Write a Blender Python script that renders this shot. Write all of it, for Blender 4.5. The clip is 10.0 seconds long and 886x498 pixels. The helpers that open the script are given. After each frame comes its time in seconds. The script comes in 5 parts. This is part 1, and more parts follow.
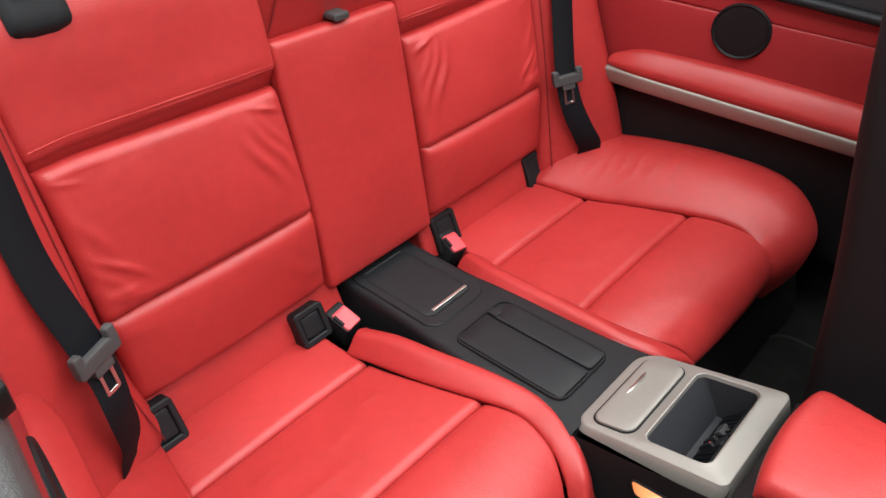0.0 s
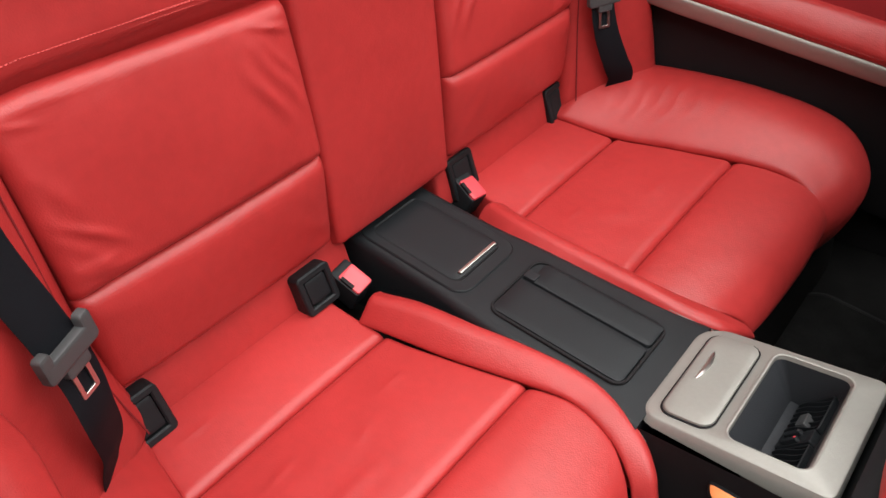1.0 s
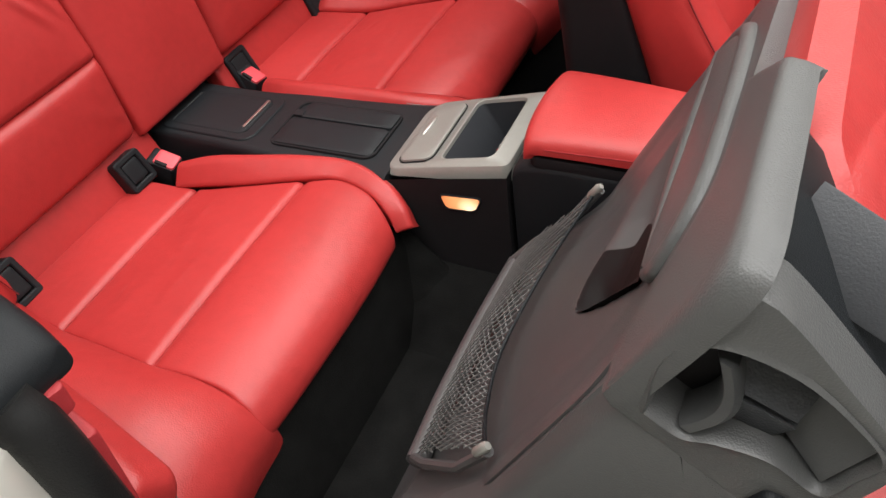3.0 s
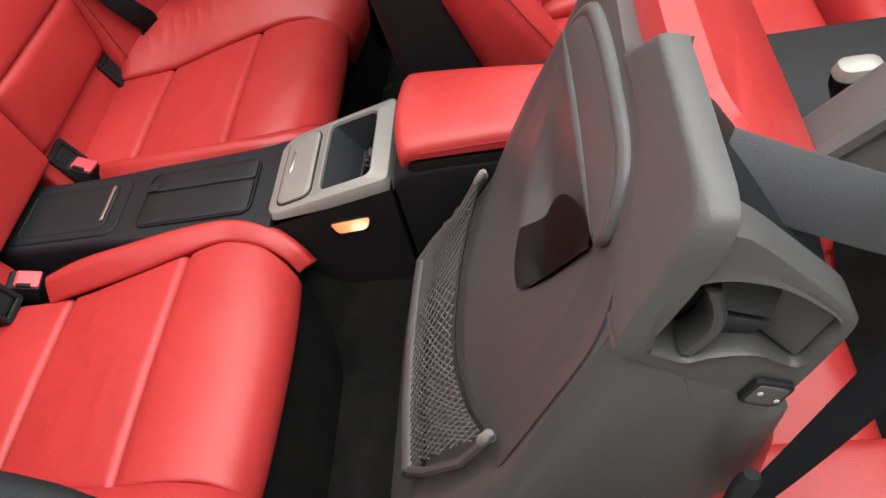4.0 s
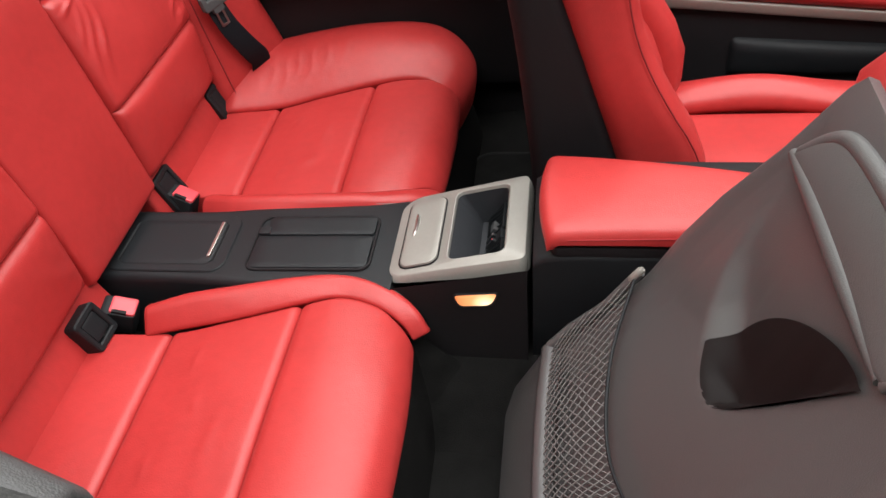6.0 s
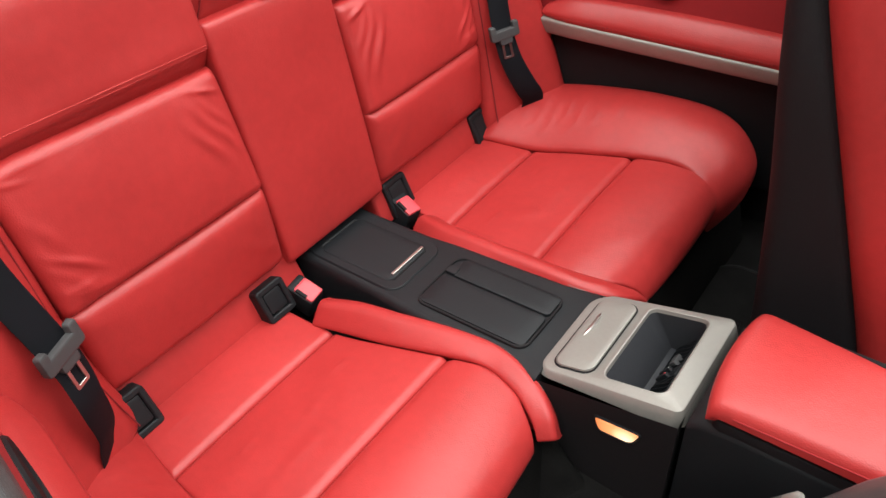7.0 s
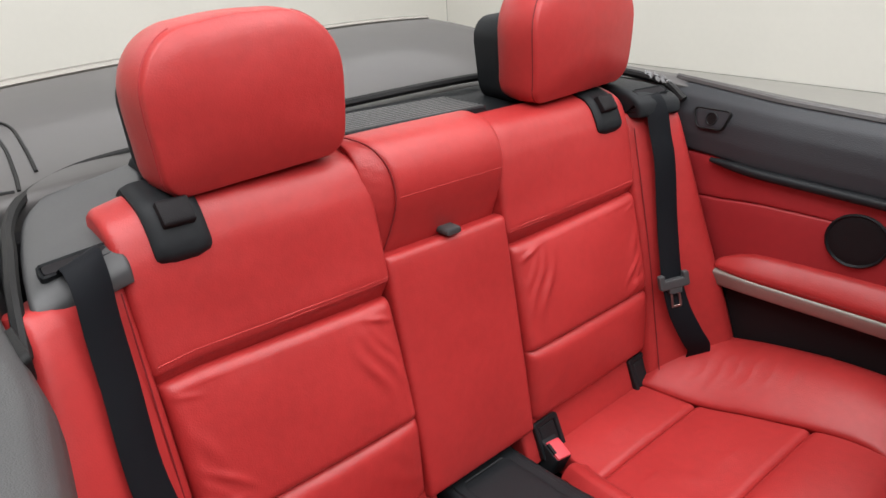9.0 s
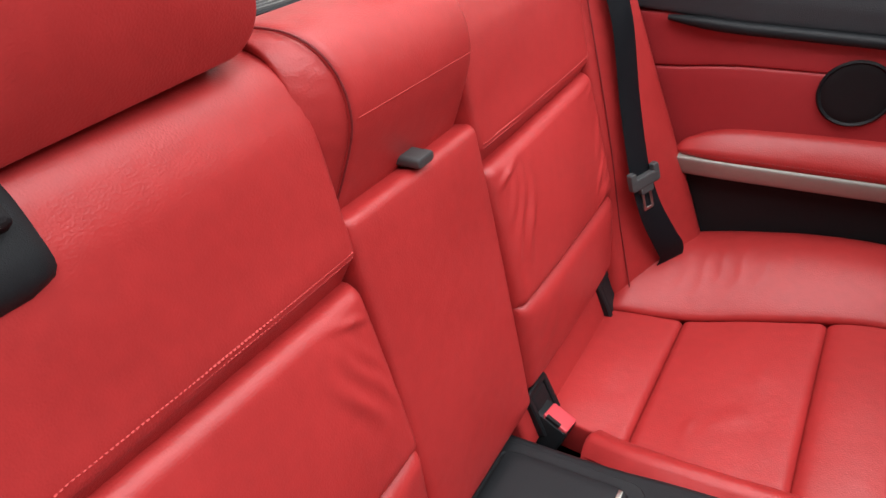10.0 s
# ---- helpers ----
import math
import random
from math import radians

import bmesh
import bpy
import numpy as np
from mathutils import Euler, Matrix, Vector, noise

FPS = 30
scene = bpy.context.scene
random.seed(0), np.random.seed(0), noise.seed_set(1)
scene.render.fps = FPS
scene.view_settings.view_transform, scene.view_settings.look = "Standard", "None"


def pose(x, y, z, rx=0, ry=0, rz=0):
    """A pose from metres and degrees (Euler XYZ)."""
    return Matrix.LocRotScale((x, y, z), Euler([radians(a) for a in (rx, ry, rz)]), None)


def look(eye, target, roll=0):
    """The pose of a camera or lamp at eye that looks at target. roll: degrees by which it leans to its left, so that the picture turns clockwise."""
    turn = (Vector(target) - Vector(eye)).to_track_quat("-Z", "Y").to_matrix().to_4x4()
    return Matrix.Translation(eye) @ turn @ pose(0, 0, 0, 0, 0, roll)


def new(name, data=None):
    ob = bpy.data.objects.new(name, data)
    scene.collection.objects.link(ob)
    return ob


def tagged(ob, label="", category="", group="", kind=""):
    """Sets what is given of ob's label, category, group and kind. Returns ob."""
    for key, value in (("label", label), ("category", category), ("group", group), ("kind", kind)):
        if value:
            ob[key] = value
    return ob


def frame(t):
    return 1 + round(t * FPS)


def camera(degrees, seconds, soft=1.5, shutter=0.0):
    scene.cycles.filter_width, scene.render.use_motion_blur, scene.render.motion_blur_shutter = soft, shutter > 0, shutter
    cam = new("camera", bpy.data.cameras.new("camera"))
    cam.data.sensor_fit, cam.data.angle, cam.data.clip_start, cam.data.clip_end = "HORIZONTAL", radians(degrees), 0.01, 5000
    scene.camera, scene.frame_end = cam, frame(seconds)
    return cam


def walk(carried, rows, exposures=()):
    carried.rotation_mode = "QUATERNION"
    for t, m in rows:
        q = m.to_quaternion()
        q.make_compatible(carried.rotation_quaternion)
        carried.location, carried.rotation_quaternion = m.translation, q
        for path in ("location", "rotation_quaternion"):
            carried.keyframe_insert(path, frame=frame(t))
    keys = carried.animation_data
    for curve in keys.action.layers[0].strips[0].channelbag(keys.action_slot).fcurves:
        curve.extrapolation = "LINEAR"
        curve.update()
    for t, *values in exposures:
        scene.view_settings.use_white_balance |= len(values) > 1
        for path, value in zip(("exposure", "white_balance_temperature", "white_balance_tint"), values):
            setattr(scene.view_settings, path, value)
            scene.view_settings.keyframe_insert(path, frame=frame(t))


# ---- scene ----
cam = camera(61.6, 10.0)
PATH = [
    (0, (0.67, -0.679, 1.345), (-0.425, 0.463, 0.121), -2.1),
    (0.5, (0.48, -0.656, 1.311), (-0.474, 0.479, -0.031), 1.6),
    (1, (0.46, -0.629, 1.271), (-0.426, 0.5, -0.121), 2.4),
    (1.5, (0.561, -0.658, 1.255), (-0.298, 0.479, -0.149), 0.1),
    (2, (0.685, -0.69, 1.2), (-0.163, 0.455, -0.204), -3.8),
    (2.5, (0.764, -0.742, 1.189), (-0.051, 0.429, -0.212), -7.4),
    (3, (0.886, -0.833, 1.241), (0.13, 0.374, -0.163), -10.7),
    (3.2, (0.903, -0.858, 1.256), (0.177, 0.363, -0.152), -11.9),
    (4.3, (0.743, -0.877, 1.33), (0.588, 0.413, -0.191), -18.1),
    (4.5, (0.704, -0.888, 1.344), (0.662, 0.398, -0.187), -18.1),
    (5, (0.675, -0.891, 1.36), (0.783, 0.391, -0.172), -16.4),
    (5.5, (0.638, -0.881, 1.36), (0.678, 0.47, -0.113), -11.9),
    (6, (0.59, -0.84, 1.342), (0.294, 0.563, -0.052), -7.1),
    (6.2, (0.616, -0.801, 1.343), (0.152, 0.562, -0.045), -6.4),
    (7.3, (0.698, -0.67, 1.374), (-0.434, 0.4, 0.119), -5.9),
    (7.5, (0.69, -0.671, 1.385), (-0.54, 0.38, 0.209), -5.6),
    (8, (0.685, -0.684, 1.415), (-0.735, 0.336, 0.443), -4.4),
    (8.5, (0.684, -0.675, 1.418), (-0.801, 0.366, 0.575), -3.6),
    (9, (0.632, -0.67, 1.404), (-0.783, 0.471, 0.57), -4.4),
    (9.5, (0.443, -0.684, 1.353), (-0.736, 0.619, 0.399), -5.5),
    (10, (0.198, -0.552, 1.274), (-0.721, 0.857, 0.192), -6.2),
]
walk(cam, [(t, look(eye, target, roll)) for t, eye, target, roll in PATH], exposures=[(0.0, 0.12, 6380, 11), (1.0, -0.02, 6420, 10), (2.0, -0.02, 6460, 10), (3.0, -0.02, 6460, 10), (4.5, 0.10, 6420, 10), (5.0, 0.10, 6420, 10), (5.5, 0.14, 6400, 10), (6.2, 0.12, 6420, 10), (7.5, 0.04, 6480, 10), (8.0, -0.10, 6420, 10), (8.5, -0.16, 6380, 11), (9.5, -0.16, 6220, 13), (10.0, -0.10, 6220, 13)])

# ---- light ----
world = bpy.data.worlds.new("showroom_air")
scene.world = world
world.use_nodes = True
world.node_tree.nodes["Background"].inputs[0].default_value = (1.0, 0.97, 0.92, 1)
world.node_tree.nodes["Background"].inputs[1].default_value = 0.25


def area(name, eye, target, sx, sy, watts, color):
    d = bpy.data.lights.new(name, "AREA")
    d.shape, d.size, d.size_y, d.energy, d.color = "RECTANGLE", sx, sy, watts, color
    ob = new(name, d)
    ob.matrix_world = look(eye, target)
    return ob


area("unseen_overhead_lamp", (1.9, 1.2, 3.3), (1.9, 1.2, 0), 5.0, 1.8, 160, (1.0, 0.99, 0.972))
area("unseen_overhead_lamp", (1.7, -1.0, 3.3), (1.7, -1.0, 0), 5.0, 1.6, 176, (1.0, 0.99, 0.972))
# added to brighten the east wall; no such lamp is known here
area("unseen_overhead_lamp", (0.5, 3.9, 3.3), (0.5, 3.9, 0), 8.0, 0.8, 86, (1.0, 0.99, 0.972))
# added, unseen, to brighten the rear wall and the deck
area("unseen_overhead_lamp", (-4.2, 0.5, 3.3), (-4.2, 0.5, 0), 1.2, 7.0, 124, (1.0, 0.99, 0.972))

# ---- materials ----


def mat(name, base, rough=0.5, metal=0.0, spec=0.5, var=0.12, scale=6.0, bump=0.0, bscale=300.0, kind="noise", coat=0.0, blotch=0.0):
    """A surface with tone variation at two scales and a fine relief, in object-space metres."""
    m = bpy.data.materials.new(name)
    m.use_nodes = True
    nt = m.node_tree
    N, L = nt.nodes, nt.links
    b = N["Principled BSDF"]
    b.inputs["Roughness"].default_value = rough
    b.inputs["Metallic"].default_value = metal
    b.inputs["Specular IOR Level"].default_value = spec
    b.inputs["Coat Weight"].default_value = coat
    b.inputs["Coat Roughness"].default_value = 0.08
    tc = N.new("ShaderNodeTexCoord")
    n1 = N.new("ShaderNodeTexNoise")
    n1.inputs["Scale"].default_value, n1.inputs["Detail"].default_value = scale, 4
    n2 = N.new("ShaderNodeTexNoise")
    n2.inputs["Scale"].default_value, n2.inputs["Detail"].default_value = scale * 14, 3
    L.new(tc.outputs["Object"], n1.inputs["Vector"])
    L.new(tc.outputs["Object"], n2.inputs["Vector"])
    mix = N.new("ShaderNodeMath")
    mix.operation = "MULTIPLY_ADD"
    L.new(n1.outputs["Fac"], mix.inputs[0])
    mix.inputs[1].default_value = 0.65
    sc = N.new("ShaderNodeMath")
    sc.operation = "MULTIPLY"
    sc.inputs[1].default_value = 0.35
    L.new(n2.outputs["Fac"], sc.inputs[0])
    L.new(sc.outputs[0], mix.inputs[2])
    ramp = N.new("ShaderNodeValToRGB")
    lo = [c * (1 - var) for c in base]
    hi = [min(1, c * (1 + var)) for c in base]
    ramp.color_ramp.elements[0].position, ramp.color_ramp.elements[1].position = 0.3, 0.7
    ramp.color_ramp.elements[0].color, ramp.color_ramp.elements[1].color = (*lo, 1), (*hi, 1)
    L.new(mix.outputs[0], ramp.inputs[0])
    L.new(ramp.outputs[0], b.inputs["Base Color"])
    rr = N.new("ShaderNodeMapRange")
    rr.inputs[3].default_value, rr.inputs[4].default_value = max(0.02, rough - 0.07), min(1, rough + 0.07)
    L.new(n1.outputs["Fac"], rr.inputs[0])
    L.new(rr.outputs[0], b.inputs["Roughness"])
    if bump:
        if kind == "voronoi":
            t = N.new("ShaderNodeTexVoronoi")
            t.feature = "SMOOTH_F1"
            out = t.outputs["Distance"]
        elif kind == "weave":
            t = N.new("ShaderNodeTexWave")
            t.inputs["Distortion"].default_value = 0.4
            out = t.outputs["Fac"]
        else:
            t = N.new("ShaderNodeTexNoise")
            t.inputs["Detail"].default_value = 5
            out = t.outputs["Fac"]
        t.inputs["Scale"].default_value = bscale
        L.new(tc.outputs["Object"], t.inputs["Vector"])
        bp = N.new("ShaderNodeBump")
        bp.inputs["Strength"].default_value, bp.inputs["Distance"].default_value = bump, 0.001
        L.new(out, bp.inputs["Height"])
        if blotch:
            n3 = N.new("ShaderNodeTexNoise")
            n3.inputs["Scale"].default_value, n3.inputs["Detail"].default_value = 22, 2
            L.new(tc.outputs["Object"], n3.inputs["Vector"])
            bp2 = N.new("ShaderNodeBump")
            bp2.inputs["Strength"].default_value, bp2.inputs["Distance"].default_value = blotch, 0.006
            L.new(n3.outputs["Fac"], bp2.inputs["Height"])
            L.new(bp2.outputs[0], bp.inputs["Normal"])
        L.new(bp.outputs[0], b.inputs["Normal"])
    return m


LEATHER = mat("red_leather", (0.385, 0.0275, 0.0265), 0.42, 0, 0.50, 0.14, 4.5, 0.26, 560, "voronoi", blotch=0.22)
LEATHER_DOOR = mat("red_trim_leather", (0.34, 0.026, 0.030), 0.5, 0, 0.4, 0.08, 5, 0.25, 620, "voronoi")
LEATHER_DARK = mat("dark_red_piping_leather", (0.17, 0.014, 0.016), 0.5, 0, 0.4, 0.08, 5, 0.25, 620, "voronoi")
THREAD = mat("red_thread", (0.50, 0.065, 0.060), 0.7, 0, 0.2, 0.1, 40)
BLACK = mat("black_plastic", (0.0105, 0.0120, 0.0135), 0.52, 0, 0.22, 0.15, 8, 0.3, 900)
BLACK_SOFT = mat("black_soft_trim", (0.009, 0.008, 0.009), 0.65, 0, 0.22, 0.15, 8, 0.3, 700, "voronoi")
CONSOLE = mat("black_console_plastic", (0.0115, 0.0132, 0.0150), 0.46, 0, 0.28, 0.12, 8, 0.3, 1100, "voronoi")
SHELL = mat("grey_seat_shell", (0.075, 0.0755, 0.075), 0.38, 0, 0.45, 0.06, 7, 0.25, 900, "voronoi")
# on the seat shell the brown is red leather bounce put into the grey
BROWN_BOUNCE = mat("brown_grey_red_bounce", (0.069, 0.0655, 0.0655), 0.36, 0, 0.45, 0.06, 7, 0.25, 900, "voronoi")
DARK = mat("dark_void_trim", (0.012, 0.011, 0.012), 0.7, 0, 0.2, 0.2, 9)
CARPET = mat("black_carpet", (0.0088, 0.0087, 0.0084), 0.95, 0, 0.05, 0.4, 25, 1.0, 500)
SILVER = mat("satin_silver_trim", (0.29, 0.283, 0.258), 0.45, 0.4, 0.5, 0.07, 14, 0.35, 800)
ALU = mat("brushed_aluminium", (0.31, 0.295, 0.265), 0.5, 0.6, 0.5, 0.06, 10, 0.15, 900)
STEEL = mat("steel", (0.55, 0.53, 0.50), 0.3, 1.0, 0.5, 0.08, 60)
WEB = mat("black_webbing", (0.0045, 0.0055, 0.0075), 0.65, 0, 0.15, 0.1, 30, 0.35, 700)
WEB_GREY = mat("grey_webbing", (0.040, 0.042, 0.046), 0.6, 0, 0.4, 0.1, 30, 0.35, 700)
PIPING = mat("pale_grey_piping", (0.22, 0.17, 0.16), 0.6, 0, 0.3, 0.1, 30)
GREYP = mat("grey_plastic", (0.050, 0.051, 0.052), 0.45, 0, 0.45, 0.1, 12, 0.2, 900)
BUTTON = mat("red_button_plastic", (0.62, 0.06, 0.075), 0.35, 0, 0.5, 0.06, 30)
PAINT = mat("warm_grey_metallic_paint", (0.075, 0.071, 0.069), 0.5, 0.2, 0.5, 0.03, 5, coat=0.08)
# paler copy of the belt-line trim, with ceiling reflection put into the colour
BODY_TOP = mat("lit_grained_trim", (0.055, 0.0555, 0.056), 0.5, 0, 0.5, 0.05, 6, 0.4, 700, "voronoi")
# pale small marks, and the grey jamb with reflected light in its colour
PAINT_LIGHT = mat("pale_and_lit_paint", (0.60, 0.58, 0.53), 0.35, 0.1, 0.5, 0.03, 5, coat=0.5)
BELT = mat("dark_grey_soft_trim", (0.028, 0.030, 0.034), 0.5, 0, 0.35, 0.06, 6, 0.4, 700, "voronoi")
RUBBER = mat("black_rubber_seal", (0.008, 0.008, 0.008), 0.6, 0, 0.3, 0.2, 20, 0.5, 500)
WALL = mat("cream_wall_paint", (0.78, 0.768, 0.715), 0.8, 0, 0.2, 0.02, 1.5, 0.1, 200)
FLOOR = mat("pale_floor_coating", (0.42, 0.412, 0.385), 0.45, 0, 0.4, 0.04, 1.2, 0.05, 150)
NETM = mat("grey_net_cord", (0.17, 0.165, 0.16), 0.7, 0, 0.3, 0.1, 50)
# near-black: the pocket's shade is put into the lining colour
WOODY = mat("shaded_recess_lining", (0.008, 0.006, 0.006), 0.6, 0, 0.15, 0.1, 8)
FILM = mat("pale_plastic_film", (0.26, 0.265, 0.27), 0.25, 0, 0.6, 0.15, 40)
LAMPM = bpy.data.materials.new("warm_lamp_lens")
LAMPM.use_nodes = True
_b = LAMPM.node_tree.nodes["Principled BSDF"]
_b.inputs["Base Color"].default_value = (0.5, 0.25, 0.1, 1)
_b.inputs["Emission Color"].default_value = (1.0, 0.34, 0.12, 1)
_b.inputs["Emission Strength"].default_value = 1.0
# the bulb sits behind the forward lower end of the lens
_nt = LAMPM.node_tree
_tc, _vm, _rp = _nt.nodes.new("ShaderNodeTexCoord"), _nt.nodes.new("ShaderNodeVectorMath"), _nt.nodes.new("ShaderNodeValToRGB")
_vm.operation = "DISTANCE"
_vm.inputs[1].default_value = (0.490, -0.104, 0.497)
_nt.links.new(_tc.outputs["Object"], _vm.inputs[0])
_mr = _nt.nodes.new("ShaderNodeMapRange")
_mr.inputs[1].default_value, _mr.inputs[2].default_value = 0.004, 0.045
_nt.links.new(_vm.outputs["Value"], _mr.inputs[0])
_nt.links.new(_mr.outputs[0], _rp.inputs[0])
_rp.color_ramp.elements[0].color = (1.6, 1.2, 0.75, 1)
_rp.color_ramp.elements[1].color = (0.75, 0.20, 0.06, 1)
_e = _rp.color_ramp.elements.new(0.45)
_e.color = (1.0, 0.42, 0.16, 1)
_nt.links.new(_rp.outputs[0], _b.inputs["Emission Color"])

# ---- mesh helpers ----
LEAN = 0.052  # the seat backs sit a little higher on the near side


def empty(name, at=(0, 0, 0), **tags):
    ob = new(name)
    ob.empty_display_size = 0.05
    ob.location = at
    return tagged(ob, **tags)


def part(name, bm, material, parent=None, label="", smooth=True, keep=False, lean=True):
    """Links a bmesh as one mesh object, in world metres, under a thing or a part."""
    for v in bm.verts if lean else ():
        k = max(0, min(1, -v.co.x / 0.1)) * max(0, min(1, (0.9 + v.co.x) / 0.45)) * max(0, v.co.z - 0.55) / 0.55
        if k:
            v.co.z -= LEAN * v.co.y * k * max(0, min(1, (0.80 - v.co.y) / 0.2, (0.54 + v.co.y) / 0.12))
    if not keep:
        bmesh.ops.recalc_face_normals(bm, faces=bm.faces)
    me = bpy.data.meshes.new(name)
    bm.to_mesh(me)
    bm.free()
    me.materials.append(material)
    if smooth:
        me.polygons.foreach_set("use_smooth", [True] * len(me.polygons))
        me.set_sharp_from_angle(angle=radians(38))
    ob = new(name, me)
    if parent is not None:
        ob.parent = parent
        base = Vector()
        p = parent
        while p is not None:
            base += p.location
            p = p.parent
        ob.location = -base
    if label:
        ob["label"] = label
    return ob


def spl(*pts):
    """A smooth curve through points, as a function of 0..1."""
    P = [Vector(p) for p in pts]
    n = len(P) - 1

    def f(t):
        t = min(max(t, 0), 1) * n
        i = min(int(t), n - 1)
        s = t - i
        a, b = P[i], P[i + 1]
        m0 = (P[i + 1] - P[i - 1]) * 0.5 if i > 0 else b - a
        m1 = (P[i + 2] - P[i]) * 0.5 if i + 2 <= n else b - a
        return a * (2 * s ** 3 - 3 * s * s + 1) + m0 * (s ** 3 - 2 * s * s + s) + b * (3 * s * s - 2 * s ** 3) + m1 * (s ** 3 - s * s)
    return f


def ruled(c0, c1):
    return lambda u, v: c0(u) * (1 - v) + c1(u) * v


def pillow(S, r=0.015, depth=0.03, nu=14, nv=14, bulge=0.0, out=None, wob=None, edges=(1, 1, 1, 1)):
    """An upholstered or moulded panel over the patch S: rounded at its edges, thick, closed. out: a direction that its face looks to.
    edges: how much of r the edges u=0, u=1, v=0, v=1 roll down by."""
    Lu = sum((S((i + 1) / 8, 0.5) - S(i / 8, 0.5)).length for i in range(8))
    Lv = sum((S(0.5, (i + 1) / 8) - S(0.5, i / 8)).length for i in range(8))

    def steps(L, n):
        e = min(r / L, 0.45)
        a = [0, 0.07 * e, 0.25 * e, 0.55 * e]
        return a + [e + (1 - 2 * e) * i / n for i in range(n + 1)] + [1 - q for q in reversed(a)]
    us, vs = steps(Lu, nu), steps(Lv, nv)

    def roll(d, r):
        return 0 if d >= r else r - math.sqrt(max(0, r * r - (r - d) ** 2))
    bm = bmesh.new()
    h = 1e-3
    grid, back = [], []
    for u in us:
        row, brow = [], []
        for v in vs:
            p = S(u, v)
            du = S(min(u + h, 1), v) - S(max(u - h, 0), v)
            dv = S(u, min(v + h, 1)) - S(u, max(v - h, 0))
            n = du.cross(dv)
            n = n.normalized() if n.length > 1e-12 else Vector((0, 0, 1))
            if out is not None and n.dot(Vector(out)) < 0:
                n = -n
            drop = 0
            for on, d in zip(edges, (u * Lu, (1 - u) * Lu, v * Lv, (1 - v) * Lv)):
                if on:
                    drop += roll(d, r * on)
            lift = bulge * (4 * u * (1 - u)) ** 0.6 * (4 * v * (1 - v)) ** 0.6 - min(drop, 1.6 * r)
            if wob:
                lift += wob(u, v, p) * min(1, 6 * u, 6 * (1 - u), 6 * v, 6 * (1 - v))
            row.append(bm.verts.new(p + n * lift))
            brow.append(p - n * (depth + min(drop, 1.6 * r)) if (u in (0, 1) or v in (0, 1)) else None)
        grid.append(row)
        back.append(brow)
    A, B = len(us), len(vs)
    for i in range(A - 1):
        for j in range(B - 1):
            bm.faces.new((grid[i][j], grid[i + 1][j], grid[i + 1][j + 1], grid[i][j + 1]))
    ring = [(i, 0) for i in range(A)] + [(A - 1, j) for j in range(1, B)] + [(i, B - 1) for i in range(A - 2, -1, -1)] + [(0, j) for j in range(B - 2, 0, -1)]
    lower = [bm.verts.new(back[i][j]) for i, j in ring]
    for k in range(len(ring)):
        k2 = (k + 1) % len(ring)
        bm.faces.new((grid[ring[k][0]][ring[k][1]], lower[k], lower[k2], grid[ring[k2][0]][ring[k2][1]]))
    mid = bm.verts.new(sum((w.co for w in lower), Vector()) / len(lower))
    for k in range(len(ring)):
        bm.faces.new((lower[k], mid, lower[(k + 1) % len(ring)]))
    return bm


def loft(rings, caps=True):
    """A skin over closed rings of equal count."""
    bm = bmesh.new()
    V = [[bm.verts.new(p) for p in ring] for ring in rings]
    n = len(V[0])
    for a, b in zip(V, V[1:]):
        for k in range(n):
            bm.faces.new((a[k], a[(k + 1) % n], b[(k + 1) % n], b[k]))
    if caps:
        for ring in (V[0], V[-1]):
            c = bm.verts.new(sum((w.co for w in ring), Vector()) / n)
            for k in range(n):
                bm.faces.new((ring[k], ring[(k + 1) % n], c))
    return bm


def rring(cx, cy, hw, hh, r, place, n=5, p=None):
    """A rounded rectangle of half sizes hw, hh, laid into the world by place(a, b)."""
    r = min(r, hw * 0.999, hh * 0.999)
    pts = []
    for sx, sy, a0 in ((1, 1, 0), (-1, 1, 90), (-1, -1, 180), (1, -1, 270)):
        for i in range(n + 1):
            a = radians(a0 + 90 * i / n)
            pts.append(Vector(place(cx + sx * (hw - r) + r * math.cos(a), cy + sy * (hh - r) + r * math.sin(a))))
    return pts


def plate(place3, cx, cy, hw, hh, r, t0, t1, bev=0.0015, n=5):
    """A rounded plate from height t0 to t1 with a softened upper edge. place3(a, b, c) lays it into the world."""
    def ring(d, c):
        return rring(cx, cy, hw - d, hh - d, max(r - d, 0.0004), lambda a, b: place3(a, b, c), n)
    inner = [rring(cx, cy, (hw - bev) * k, (hh - bev) * k, max(r - bev, 0.0004) * k, lambda a, b: place3(a, b, t1), n) for k in (0.75, 0.5, 0.25)]
    return loft([ring(0, t0), ring(0, t1 - bev), ring(bev * 0.3, t1 - bev * 0.3), ring(bev, t1)] + inner)


def frame_ring(place3, cx, cy, hw, hh, r, w, t0, t1, bev=0.001, n=5):
    """A rounded frame of width w round an opening."""
    def ring(d, c):
        return rring(cx, cy, hw - d, hh - d, max(r - d, 0.0004), lambda a, b: place3(a, b, c), n)
    rings = [ring(0, t0), ring(0, t1 - bev), ring(bev, t1), ring(w - bev, t1), ring(w, t1 - bev), ring(w, t0)]
    bm = loft(rings + [rings[0]], caps=False)
    bmesh.ops.remove_doubles(bm, verts=bm.verts, dist=1e-6)
    return bm


